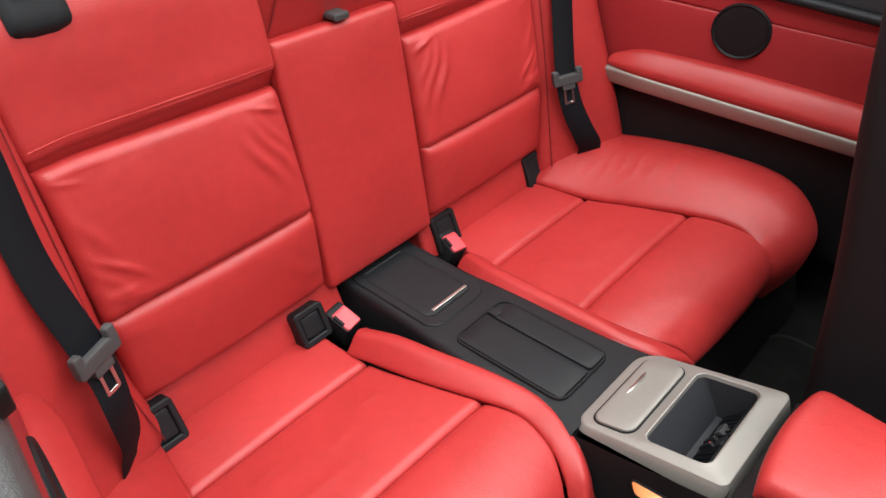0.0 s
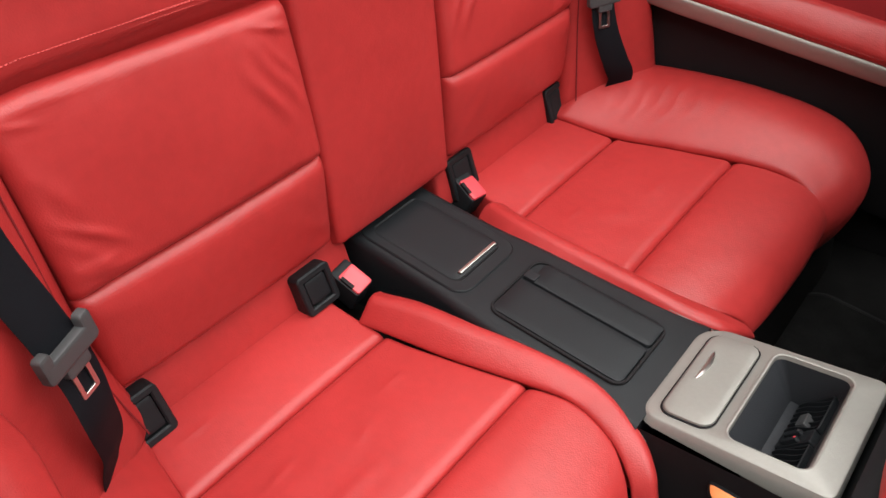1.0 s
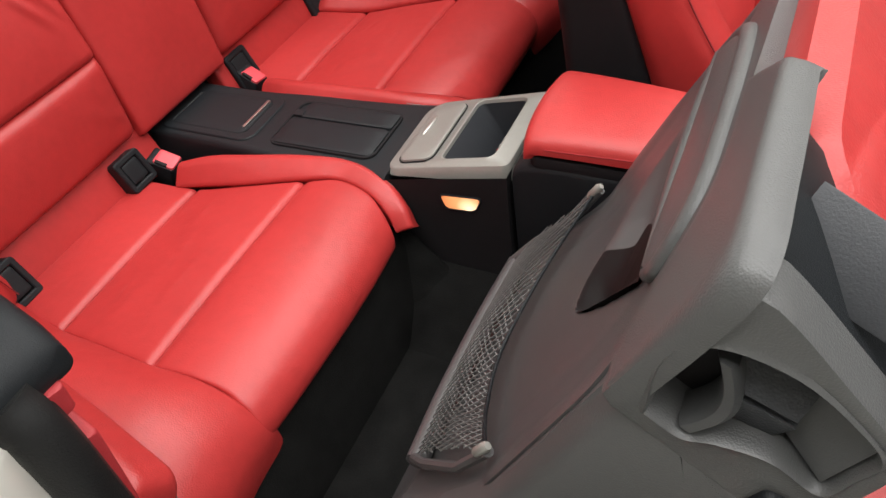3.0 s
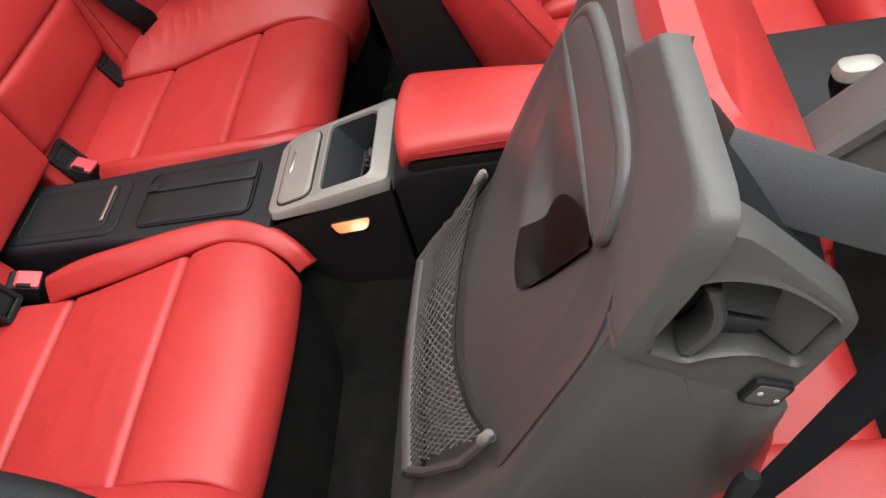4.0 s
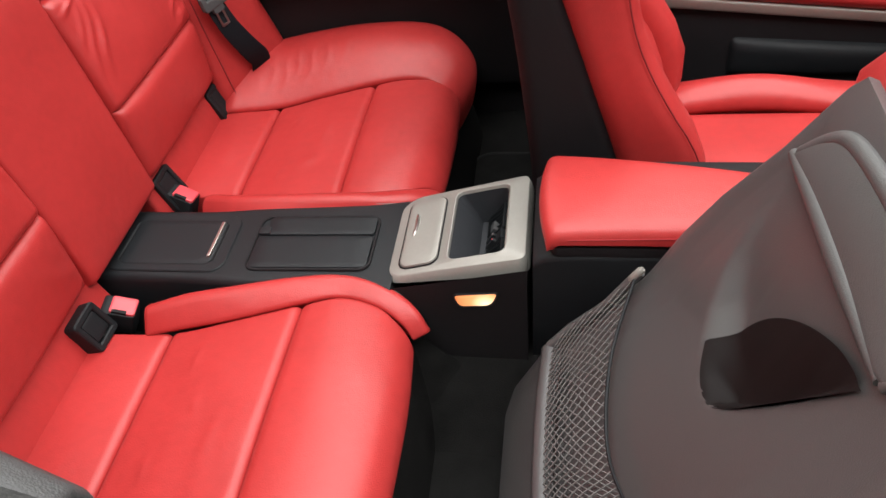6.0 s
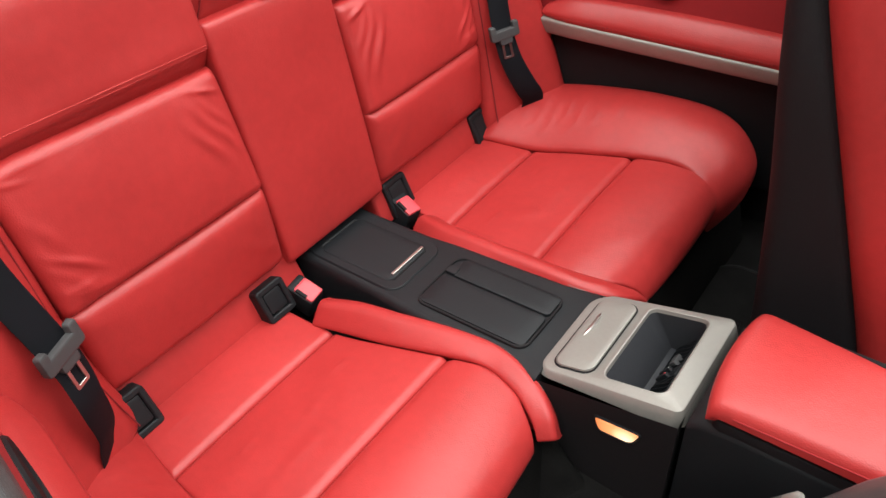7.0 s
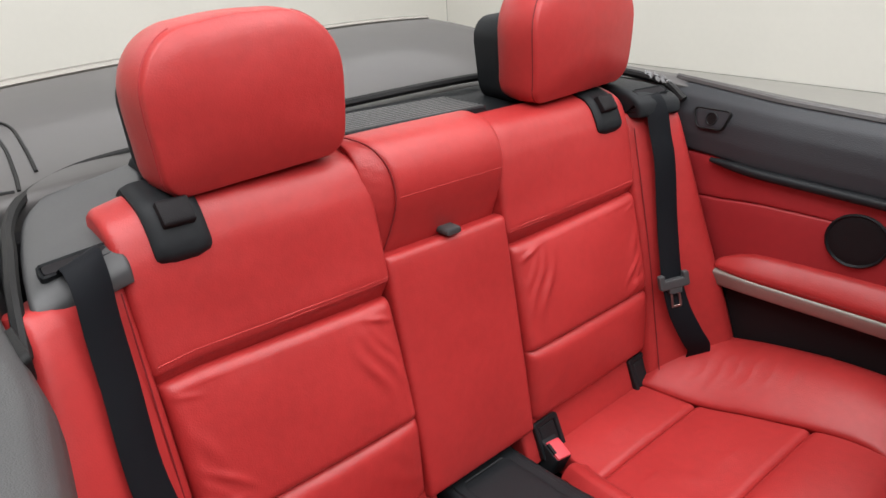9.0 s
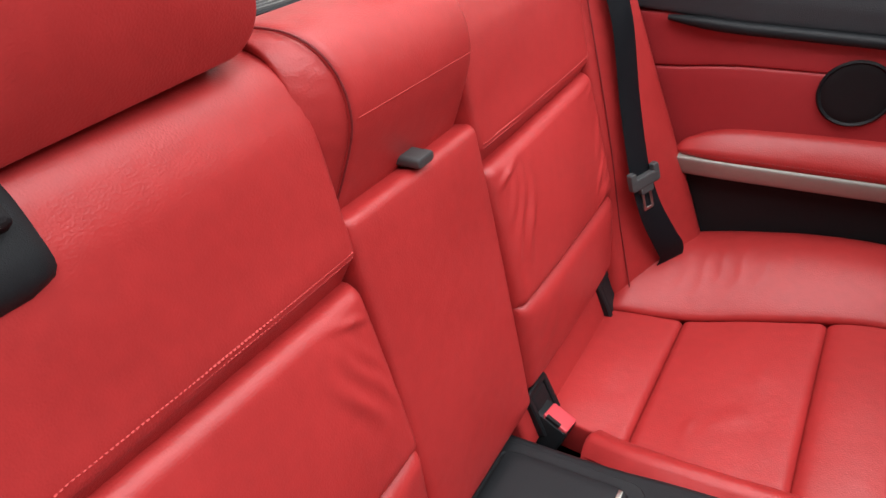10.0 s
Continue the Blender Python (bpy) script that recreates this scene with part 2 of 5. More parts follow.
def tube(pts, r, n=8, closed=False):
    P = [Vector(p) for p in pts]
    rings = []
    m = len(P)
    for i, p in enumerate(P):
        d = (P[(i + 1) % m] - P[i - 1]) if closed else (P[min(i + 1, m - 1)] - P[max(i - 1, 0)])
        d.normalize()
        a = d.orthogonal() if abs(d.z) > 0.95 else d.cross(Vector((0, 0, 1)))
        a.normalize()
        b = d.cross(a)
        rr = r(i / max(1, m - 1)) if callable(r) else r
        rings.append([p + (a * math.cos(q) + b * math.sin(q)) * rr for q in (2 * math.pi * k / n for k in range(n))])
    if closed:
        rings.append(rings[0])
        bm = loft(rings, caps=False)
        bmesh.ops.remove_doubles(bm, verts=bm.verts, dist=1e-7)
        return bm
    return loft(rings)


def along(f, n):
    return [f(i / n) for i in range(n + 1)]


def strap(pts, sides, width, thick=0.0013, n=4):
    """Webbing along pts; sides: the direction across it at each point."""
    rings = []
    P = [Vector(p) for p in pts]
    for i, p in enumerate(P):
        d = (P[min(i + 1, len(P) - 1)] - P[max(i - 1, 0)]).normalized()
        s = Vector(sides[i])
        s = (s - d * s.dot(d)).normalized()
        nn = d.cross(s)
        h = width / 2
        rings.append([p + s * a + nn * b for a, b in ((h, 0), (h - 0.001, thick / 2), (0, thick / 2), (-h + 0.001, thick / 2), (-h, 0), (-h + 0.001, -thick / 2), (0, -thick / 2), (h - 0.001, -thick / 2))])
    return loft(rings)


def stitches(f, n, length, r, normal, fill=0.62):
    """A row of short raised thread pieces along the curve f."""
    bm = bmesh.new()
    nn = Vector(normal)
    for i in range(n):
        a, b = f(i / n), f((i + fill) / n)
        d = (b - a)
        s = d.cross(nn).normalized() * r
        up = nn * r
        vs = [bm.verts.new(q) for q in (a - s, a + s, b + s, b - s, (a * 0.8 + b * 0.2) + up, (a * 0.2 + b * 0.8) + up)]
        for face in ((0, 1, 4), (1, 2, 5, 4), (2, 3, 5), (3, 0, 4, 5)):
            bm.faces.new([vs[k] for k in face])
    return bm


def join(*bms):
    out = bmesh.new()
    for b in bms:
        me = bpy.data.meshes.new("tmp")
        b.to_mesh(me)
        b.free()
        out.from_mesh(me)
        bpy.data.meshes.remove(me)
    return out


def V3(x, y, z):
    return Vector((x, y, z))

# ---- showroom ----


def slab(name, x0, x1, y0, y1, z0, z1, material, label, category, bev=0.004):
    bm = bmesh.new()
    bmesh.ops.create_cube(bm, size=1)
    for v in bm.verts:
        v.co = V3(x0 if v.co.x < 0 else x1, y0 if v.co.y < 0 else y1, z0 if v.co.z < 0 else z1)
    bmesh.ops.bevel(bm, geom=bm.edges[:], offset=bev, segments=2, affect="EDGES", clamp_overlap=True)
    return tagged(part(name, bm, material, None), label, category, kind="structure")


slab("floor", -6, 12, -5, 5, -0.1, 0.0, FLOOR, "pale coated showroom floor", "floor")
slab("wall_north", -6.2, -6, -5, 5, 0, 3.5, WALL, "plain cream showroom wall", "wall")
slab("wall_south", 12, 12.2, -5, 5, 0, 3.5, WALL, "plain cream showroom wall", "wall")
slab("wall_east", -6, 12, 5, 5.2, 0, 3.5, WALL, "plain cream showroom wall", "wall")
slab("wall_west", -6, 12, -5.2, -5, 0, 3.5, WALL, "plain cream showroom wall", "wall")
slab("ceiling", -6, 12, -5, 5, 3.5, 3.6, WALL, "plain cream showroom ceiling", "ceiling")

# ---- rear seat ----


def creases(lines, amp):
    """Soft wrinkle ridges: each line is (u, v, du, dv, width)."""
    def f(u, v, p):
        h = 0
        for cu, cv, a, length, w in lines:
            ca, sa = math.cos(radians(a)), math.sin(radians(a))
            t = (u - cu) * ca + (v - cv) * sa
            d = -(u - cu) * sa + (v - cv) * ca + 0.018 * math.sin(9 * t)
            h += math.exp(-(d / w) ** 2) * math.exp(-(t / length) ** 2)
        return amp * h + 0.0011 * noise.noise(p * 14)
    return f


def rear_backrest(s):
    far = s > 0
    th = empty("rear_bench_section", (-0.2, s * 0.29, 0.55), label="red leather rear backrest with horizontal padded panels", category="car seat", group="rear backrests")
    ai, ao = (0.125, 0.462) if far else (0.127, 0.472)

    def row(z0, x0, z1, x1, a0=ai, a1=ao, tilt=0.0):
        c0 = lambda u: V3(x0, s * (a0 + (a1 - a0) * u), z0)
        c1 = lambda u: V3(x1, s * (a0 + (a1 - a0) * u), z1 + tilt * u)
        return ruled(c0, c1)
    wr = creases([(0.05, 0.62, 72, 0.22, 0.022), (0.105, 0.58, 75, 0.26, 0.024), (0.17, 0.52, 78, 0.22, 0.026), (0.93, 0.16, 24, 0.10, 0.03), (0.88, 0.10, 30, 0.12, 0.03), (0.93, 0.6, 80, 0.2, 0.03), (0.06, 0.86, 40, 0.06, 0.02), (0.11, 0.90, 35, 0.07, 0.02), (0.03, 0.35, 80, 0.2, 0.018), (0.97, 0.35, 70, 0.2, 0.02), (0.9, 0.35, 62, 0.16, 0.02), (0.9, 0.95, 15, 0.1, 0.02), (0.95, 0.90, 40, 0.06, 0.015)], 0.0050)
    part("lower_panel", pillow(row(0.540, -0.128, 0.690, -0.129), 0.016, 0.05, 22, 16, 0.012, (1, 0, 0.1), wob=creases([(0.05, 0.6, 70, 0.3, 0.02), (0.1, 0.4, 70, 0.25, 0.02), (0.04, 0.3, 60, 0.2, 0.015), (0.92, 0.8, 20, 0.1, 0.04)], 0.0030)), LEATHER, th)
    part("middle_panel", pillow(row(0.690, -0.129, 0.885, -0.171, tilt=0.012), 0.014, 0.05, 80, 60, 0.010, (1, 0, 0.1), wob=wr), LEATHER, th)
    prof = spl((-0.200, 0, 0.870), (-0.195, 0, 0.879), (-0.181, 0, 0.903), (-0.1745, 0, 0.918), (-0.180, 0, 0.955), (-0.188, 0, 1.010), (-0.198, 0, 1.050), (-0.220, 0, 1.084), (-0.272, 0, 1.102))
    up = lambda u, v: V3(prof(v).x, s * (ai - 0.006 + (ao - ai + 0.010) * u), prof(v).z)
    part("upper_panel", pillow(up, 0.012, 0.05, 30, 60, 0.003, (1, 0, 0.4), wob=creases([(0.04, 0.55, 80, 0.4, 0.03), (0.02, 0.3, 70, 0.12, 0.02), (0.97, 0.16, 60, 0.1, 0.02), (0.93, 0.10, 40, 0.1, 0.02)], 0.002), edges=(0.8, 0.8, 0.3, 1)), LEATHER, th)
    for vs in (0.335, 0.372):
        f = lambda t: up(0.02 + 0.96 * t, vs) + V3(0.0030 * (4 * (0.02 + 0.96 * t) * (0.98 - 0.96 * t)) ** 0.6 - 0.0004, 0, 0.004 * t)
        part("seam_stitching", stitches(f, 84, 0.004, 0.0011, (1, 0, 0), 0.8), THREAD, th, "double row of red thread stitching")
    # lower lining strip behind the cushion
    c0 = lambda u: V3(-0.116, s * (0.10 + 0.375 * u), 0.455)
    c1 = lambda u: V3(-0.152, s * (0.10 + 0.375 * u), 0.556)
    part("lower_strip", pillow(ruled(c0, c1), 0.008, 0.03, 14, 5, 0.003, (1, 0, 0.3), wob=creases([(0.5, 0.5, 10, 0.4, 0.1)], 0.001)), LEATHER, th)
    return th


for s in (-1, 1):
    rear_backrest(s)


def centre_backrest():
    th = empty("centre_bench_section", (-0.2, 0, 0.54), label="red leather folding centre backrest with a ski hatch panel", category="car seat")
    c0 = lambda u: V3(-0.122, -0.1225 + 0.245 * u, 0.53)
    c1 = lambda u: V3(-0.179, -0.1225 + 0.245 * u, 0.944)
    part("hatch_panel", pillow(ruled(c0, c1), 0.010, 0.06, 14, 26, 0.007, (1, 0, 0.1), wob=creases([(0.04, 0.9, 70, 0.05, 0.02), (0.03, 0.82, 60, 0.05, 0.02)], 0.002)), LEATHER, th)
    prof = spl((-0.208, 0, 0.93), (-0.190, 0, 0.980), (-0.176, 0, 1.03), (-0.184, 0, 1.075), (-0.212, 0, 1.103), (-0.268, 0, 1.112))

    def left(v):
        return -0.130 + 0.034 * math.sin(math.pi * min(1, 0.12 + 0.88 * v)) ** 0.8

    def top(u, v):
        p = prof(v)
        return V3(p.x, left(v) + (0.122 - left(v)) * u, p.z)
    part("head_roll", pillow(top, 0.012, 0.05, 20, 28, 0.004, (1, 0, 0.4), edges=(0.6, 1, 1, 1)), LEATHER, th)

    part("piping", tube([top(0, i / 30) + V3(0.0005, -0.001, 0) for i in range(1, 30)], 0.0011, 6), LEATHER_DARK, th, "dark red piping")

    def side(u, v):
        p = prof(v)
        return V3(p.x - 0.004 - 0.020 * (1 - u) ** 1.5, -0.137 + (left(v) + 0.139) * u, p.z - 0.002)
    part("gusset", pillow(side, 0.004, 0.03, 8, 28, 0.0, (1, 0, 0.3), wob=lambda u, v, p: 0.0009 * math.sin(70 * v + 6 * u)), LEATHER, th)
    f = lambda t: V3(-0.1715, -0.092 + 0.206 * t, 1.031)
    part("seam_stitching", stitches(f, 54, 0.004, 0.0005, (1, 0, 0.2)), THREAD, th, "row of red thread stitching")
    pl = lambda a, b, c: (-0.183 + c, a, b)
    part("latch_tab", plate(pl, 0.004, 0.951, 0.015, 0.0060, 0.005, -0.02, 0.011, 0.003), GREYP, th, "small grey release tab")
    return th


centre_backrest()


def rear_cushion(s):
    far = s > 0
    th = empty("rear_seat_cushion", (0.15, s * 0.33, 0.3), label="red leather rear seat cushion with cross seams and padded bolsters", category="car seat", group="rear seat cushions")
    o0, o1 = (0.452, 0.488) if far else (0.492, 0.512)
    zc = spl((-0.125, 0, 0.472), (0.0, 0, 0.474), (0.1, 0, 0.490), (0.207, 0, 0.507))
    i0, i1, i2, i3 = (0.166, 0.152, 0.137, 0.128) if far else (0.172, 0.166, 0.150, 0.127)
    inn = spl((-0.125, i0, 0), (-0.004, i1, 0), (0.1, i2, 0), (0.207, i3, 0))
    oute = spl((-0.125, o0 - 0.012, 0), (-0.004, o0, 0), (0.1, (o0 + o1) / 2, 0), (0.207, o1, 0))

    def strip(t0, t1):
        def f(u, v):
            t = t0 + (t1 - t0) * v
            a, b, z = inn(t), oute(t), zc(t)
            return V3(z.x, s * (a.y + (b.y - a.y) * u), z.z)
        return f
    soft = [(0.2, 0.35, 20, 0.05, 0.03), (0.72, 0.3, 30, 0.05, 0.03), (0.6, 0.7, 10, 0.1, 0.05), (0.3, 0.6, 80, 0.12, 0.05)]
    dimple = creases(soft if far else soft + [(0.45, 0.5, 50, 0.04, 0.02)], 0.0014)
    tuck = creases([(0.5, 0.5, 8, 0.2, 0.12)] if far else [(0.82, 0.45, 8, 0.07, 0.03)], 0.0012)
    part("rear_panel", pillow(strip(0.0, 0.3335), 0.012, 0.05, 60, 24, 0.006, (0, 0, 1), wob=tuck, edges=(0.3, 0.5, 0, 1)), LEATHER, th)
    part("middle_panel", pillow(strip(0.3335, 1.0), 0.012, 0.05, 70, 44, 0.008, (0, 0, 1), wob=dimple, edges=(0.3, 0.5, 1, 1)), LEATHER, th)
    # front panel rolls over the front edge
    # the outer seam runs straighter on the near cushion
    w = 0.02 if far else 0.0
    k0, k1, k2, k3 = (0.127, 0.142, 0.166, 0.184) if far else (0.115, 0.125, 0.142, 0.154)
    ci = spl((0.207, s * 0.128, 0.507), (0.27, s * k0, 0.513), (0.325, s * k1, 0.508), (0.357, s * k2, 0.494), (0.376, s * k3, 0.470), (0.381, s * (k3 + 0.006), 0.445), (0.371, s * (k3 + 0.008), 0.422))
    co = spl((0.207, s * o1, 0.507), (0.27, s * (o1 + 0.6 * w - 0.003), 0.513), (0.325, s * (o1 + 0.9 * w - 0.003), 0.508), (0.357, s * (o1 + w + 0.002), 0.494), (0.376, s * (o1 + w + 0.006), 0.470), (0.381, s * (o1 + w + 0.008), 0.445), (0.371, s * (o1 + w + 0.008), 0.422))
    part("front_panel", pillow(lambda u, v: ci(v) * (1 - u) + co(v) * u + V3(0.006 * math.sin(math.pi * u) * v, 0, 0.004 * math.sin(math.pi * u)), 0.012, 0.012, 20, 30, 0.008, (1, 0, 0.6), wob=creases([(0.3, 0.3, 40, 0.1, 0.05)], 0.0012), edges=(0.3, 0.3, 1, 1)), LEATHER, th)
    # inner bolster along the console, curling round the front corner
    if far:
        q0, q1, q2 = 0.124, 0.107, 0.102
        bi = spl((-0.045, s * 0.172, 0.470), (0.0, s * 0.155, 0.480), (0.1, s * 0.140, 0.494), (0.207, s * 0.131, 0.510), (0.28, s * 0.131, 0.515), (0.335, s * 0.146, 0.509), (0.370, s * 0.168, 0.490), (0.390, s * 0.186, 0.462))
        bo = spl((-0.045, s * q0, 0.508), (0.02, s * q1, 0.521), (0.1, s * q2, 0.528), (0.207, s * 0.098, 0.530), (0.30, s * 0.097, 0.528), (0.356, s * 0.114, 0.518), (0.382, s * 0.144, 0.496), (0.393, s * 0.175, 0.466))
    else:
        q0, q1, q2 = 0.148, 0.126, 0.110
        bi = spl((-0.045, -0.176, 0.470), (0.0, -0.169, 0.480), (0.1, -0.153, 0.494), (0.207, -0.129, 0.510), (0.268, -0.117, 0.514), (0.325, -0.127, 0.508), (0.365, -0.145, 0.490), (0.383, -0.156, 0.462))
        bo = spl((-0.045, -q0, 0.508), (0.02, -q1, 0.521), (0.1, -q2, 0.528), (0.19, -0.089, 0.531), (0.275, -0.080, 0.529), (0.350, -0.100, 0.519), (0.390, -0.124, 0.499), (0.408, -0.143, 0.470))
    part("inner_bolster", pillow(lambda u, v: bi(v) * (1 - u) + bo(v) * u, 0.012, 0.020, 8, 44, 0.004, (0.5, 0, 1), wob=lambda u, v, p: 0.0008 * noise.noise(p * 30), edges=(0.35, 1, 0.8, 0.8)), LEATHER, th)
    bs = lambda t: bo(t) + V3(0.001, -s * 0.002, -0.009)
    part("piping", tube(along(lambda t: bs(0.10 + t * 0.64), 60), 0.0012, 6), PIPING, th, "thin pale grey piping")
    # outer bolster
    oi = spl((-0.128, s * (o0 - 0.026), 0.480), (-0.004, s * (o0 - 0.004), 0.476), (0.1, s * ((o0 + o1) / 2 - 0.003), 0.492), (0.207, s * (o1 - 0.003), 0.509), (0.28, s * (o1 + 0.6 * w - 0.004), 0.514), (0.325, s * (o1 + 0.6 * w - 0.004), 0.507), (0.358, s * (o1 - 0.004), 0.487), (0.378, s * (o1 - 0.012), 0.445), (0.374, s * (o1 - 0.02), 0.38))
    oo = spl((-0.090, s * 0.606, 0.540), (0.0, s * 0.620, 0.556), (0.08, s * 0.632, 0.565), (0.17, s * 0.648, 0.568), (0.27, s * 0.665, 0.560), (0.335, s * 0.672, 0.540), (0.380, s * 0.672, 0.500), (0.402, s * 0.668, 0.45), (0.396, s * 0.66, 0.38))
    wr = creases([(0.35, 0.07, 5, 0.3, 0.0075), (0.45, 0.105, 6, 0.3, 0.007), (0.4, 0.14, 6, 0.28, 0.0075), (0.5, 0.175, 7, 0.26, 0.007), (0.45, 0.215, 8, 0.24, 0.008), (0.5, 0.26, 8, 0.2, 0.008), (0.55, 0.31, 9, 0.16, 0.009)], 0.0009)
    part("outer_bolster", pillow(lambda u, v: oi(v) * (1 - u) + oo(v) * u + V3((0.012 if far else -0.002) * math.sin(math.pi * u) * v, 0, 0.020 * math.sin(math.pi * min(1, u * 1.02)) * (1 - 0.5 * v)), 0.016, 0.02, 20, 190, 0.010, (0.7, 0, 0.7), wob=wr, edges=(0.45, 1, 1, 1)), LEATHER, th)
    # black carpeted base under the front edge
    base = ruled(lambda u: V3(0.366, s * (0.12 + 0.55 * u), 0.440), lambda u: V3(0.412, s * (0.12 + 0.55 * u), 0.25))
    part("seat_base", pillow(base, 0.01, 0.3, 8, 6, 0.004, (1, 0, 0)), CARPET, th, "black carpeted seat base")
    return th


for s in (-1, 1):
    rear_cushion(s)


def side_wedge(s):
    th = empty("side_bolster", (-0.1, s * 0.53, 0.5), label="red leather side bolster beside the rear backrest", category="car seat", group="side bolsters")
    ci = spl((-0.118, s * 0.444, 0.478), (-0.146, s * (0.458 + 0.008 * (s < 0)), 0.62), (-0.166, s * (0.456 + 0.012 * (s < 0)), 0.80), (-0.206, s * (0.456 + 0.012 * (s < 0)), 1.055))
    wd = 0.028 * (s < 0)
    co = spl((0.006 + wd, s * (0.606 + wd), 0.505), (-0.032 + wd, s * (0.608 + wd), 0.62), (-0.079 + wd * 0.9, s * (0.602 + wd * 0.8), 0.77), (-0.162, s * 0.584, 1.055))
    part("bolster_panel", pillow(lambda u, v: ci(v) * (1 - u) + co(v) * u, 0.02, 0.05, 12, 24, 0.014, (1, -s * 0.5, 0.1), wob=creases([(0.1, 0.1, 70, 0.15, 0.03), (0.2, 0.06, 60, 0.15, 0.03), (0.3, 0.08, 60, 0.12, 0.03)], 0.002)), LEATHER, th)
    f = lambda t: ci(0.04 + 0.92 * t) * 0.86 + co(0.04 + 0.92 * t) * 0.14
    part("bolster_seam", tube([f(i / 30) + V3(0.0095, -s * 0.003, 0) for i in range(31)], 0.0012, 6), LEATHER_DARK, th)
    return th


for s in (-1, 1):
    side_wedge(s)


def isofix_flap(a0, a1, z0, z1, fwd=0.0, tilt=0.42):
    y0, y1 = min(a0, a1), max(a0, a1)
    th = empty("isofix_cover", (-0.12, (y0 + y1) / 2, z0), label="black plastic child-seat anchor cover", category="anchor cover", group="anchor covers")

    def pl(a, b, c):
        return (-0.110 + fwd - tilt * (b - z0) + c, a, b + tilt * c)
    cy, cz, hw, hh = (y0 + y1) / 2, (z0 + z1) / 2, (y1 - y0) / 2, (z1 - z0) / 2
    part("surround", frame_ring(pl, cy, cz, hw, hh, 0.007, 0.010, -0.02, 0.006, 0.002), BLACK, th)
    part("backing", plate(pl, cy, cz, hw - 0.008, hh - 0.008, 0.006, -0.022, -0.008, 0.001), DARK, th)
    part("flap", plate(pl, cy, cz + 0.001, hw - 0.0112, hh - 0.0115, 0.004, -0.01, 0.004, 0.002), BLACK, th)
    part("finger_recess", frame_ring(pl, cy, cz - hh * 0.25, 0.011, 0.011, 0.011, 0.0012, 0.001, 0.0036, 0.0004), BLACK_SOFT, th)
    return th


isofix_flap(-0.213, -0.155, 0.474, 0.532, 0.012)
isofix_flap(-0.500, -0.434, 0.472, 0.538, 0.016)
isofix_flap(0.412, 0.472, 0.460, 0.532)
isofix_flap(0.128, 0.190, 0.460, 0.530)


def buckle(x, y, z, s):
    th = empty("belt_buckle", (x, y, z), label="black seat-belt buckle with a red release button", category="belt buckle", group="belt buckles")
    m = Matrix.Translation((x, y, z)) @ Euler((radians(-6 * s), radians(22), radians(-8 * s))).to_matrix().to_4x4()

    def pl(a, b, c):
        return m @ Vector((a, b, c))
    part("housing", plate(pl, -0.004, 0, 0.027, 0.0185, 0.005, -0.045, 0.004, 0.003), BLACK, th)
    part("button", plate(pl, 0.002, 0.0, 0.0200, 0.0160, 0.004, 0.000, 0.0085, 0.002), BUTTON, th, "red plastic release button")
    part("slot", plate(pl, -0.002, -0.0135, 0.0115, 0.0028, 0.001, 0.004, 0.0095, 0.0004), DARK, th)
    return th


buckle(-0.100, -0.124, 0.480, -1)
buckle(-0.098, 0.150, 0.484, 1)


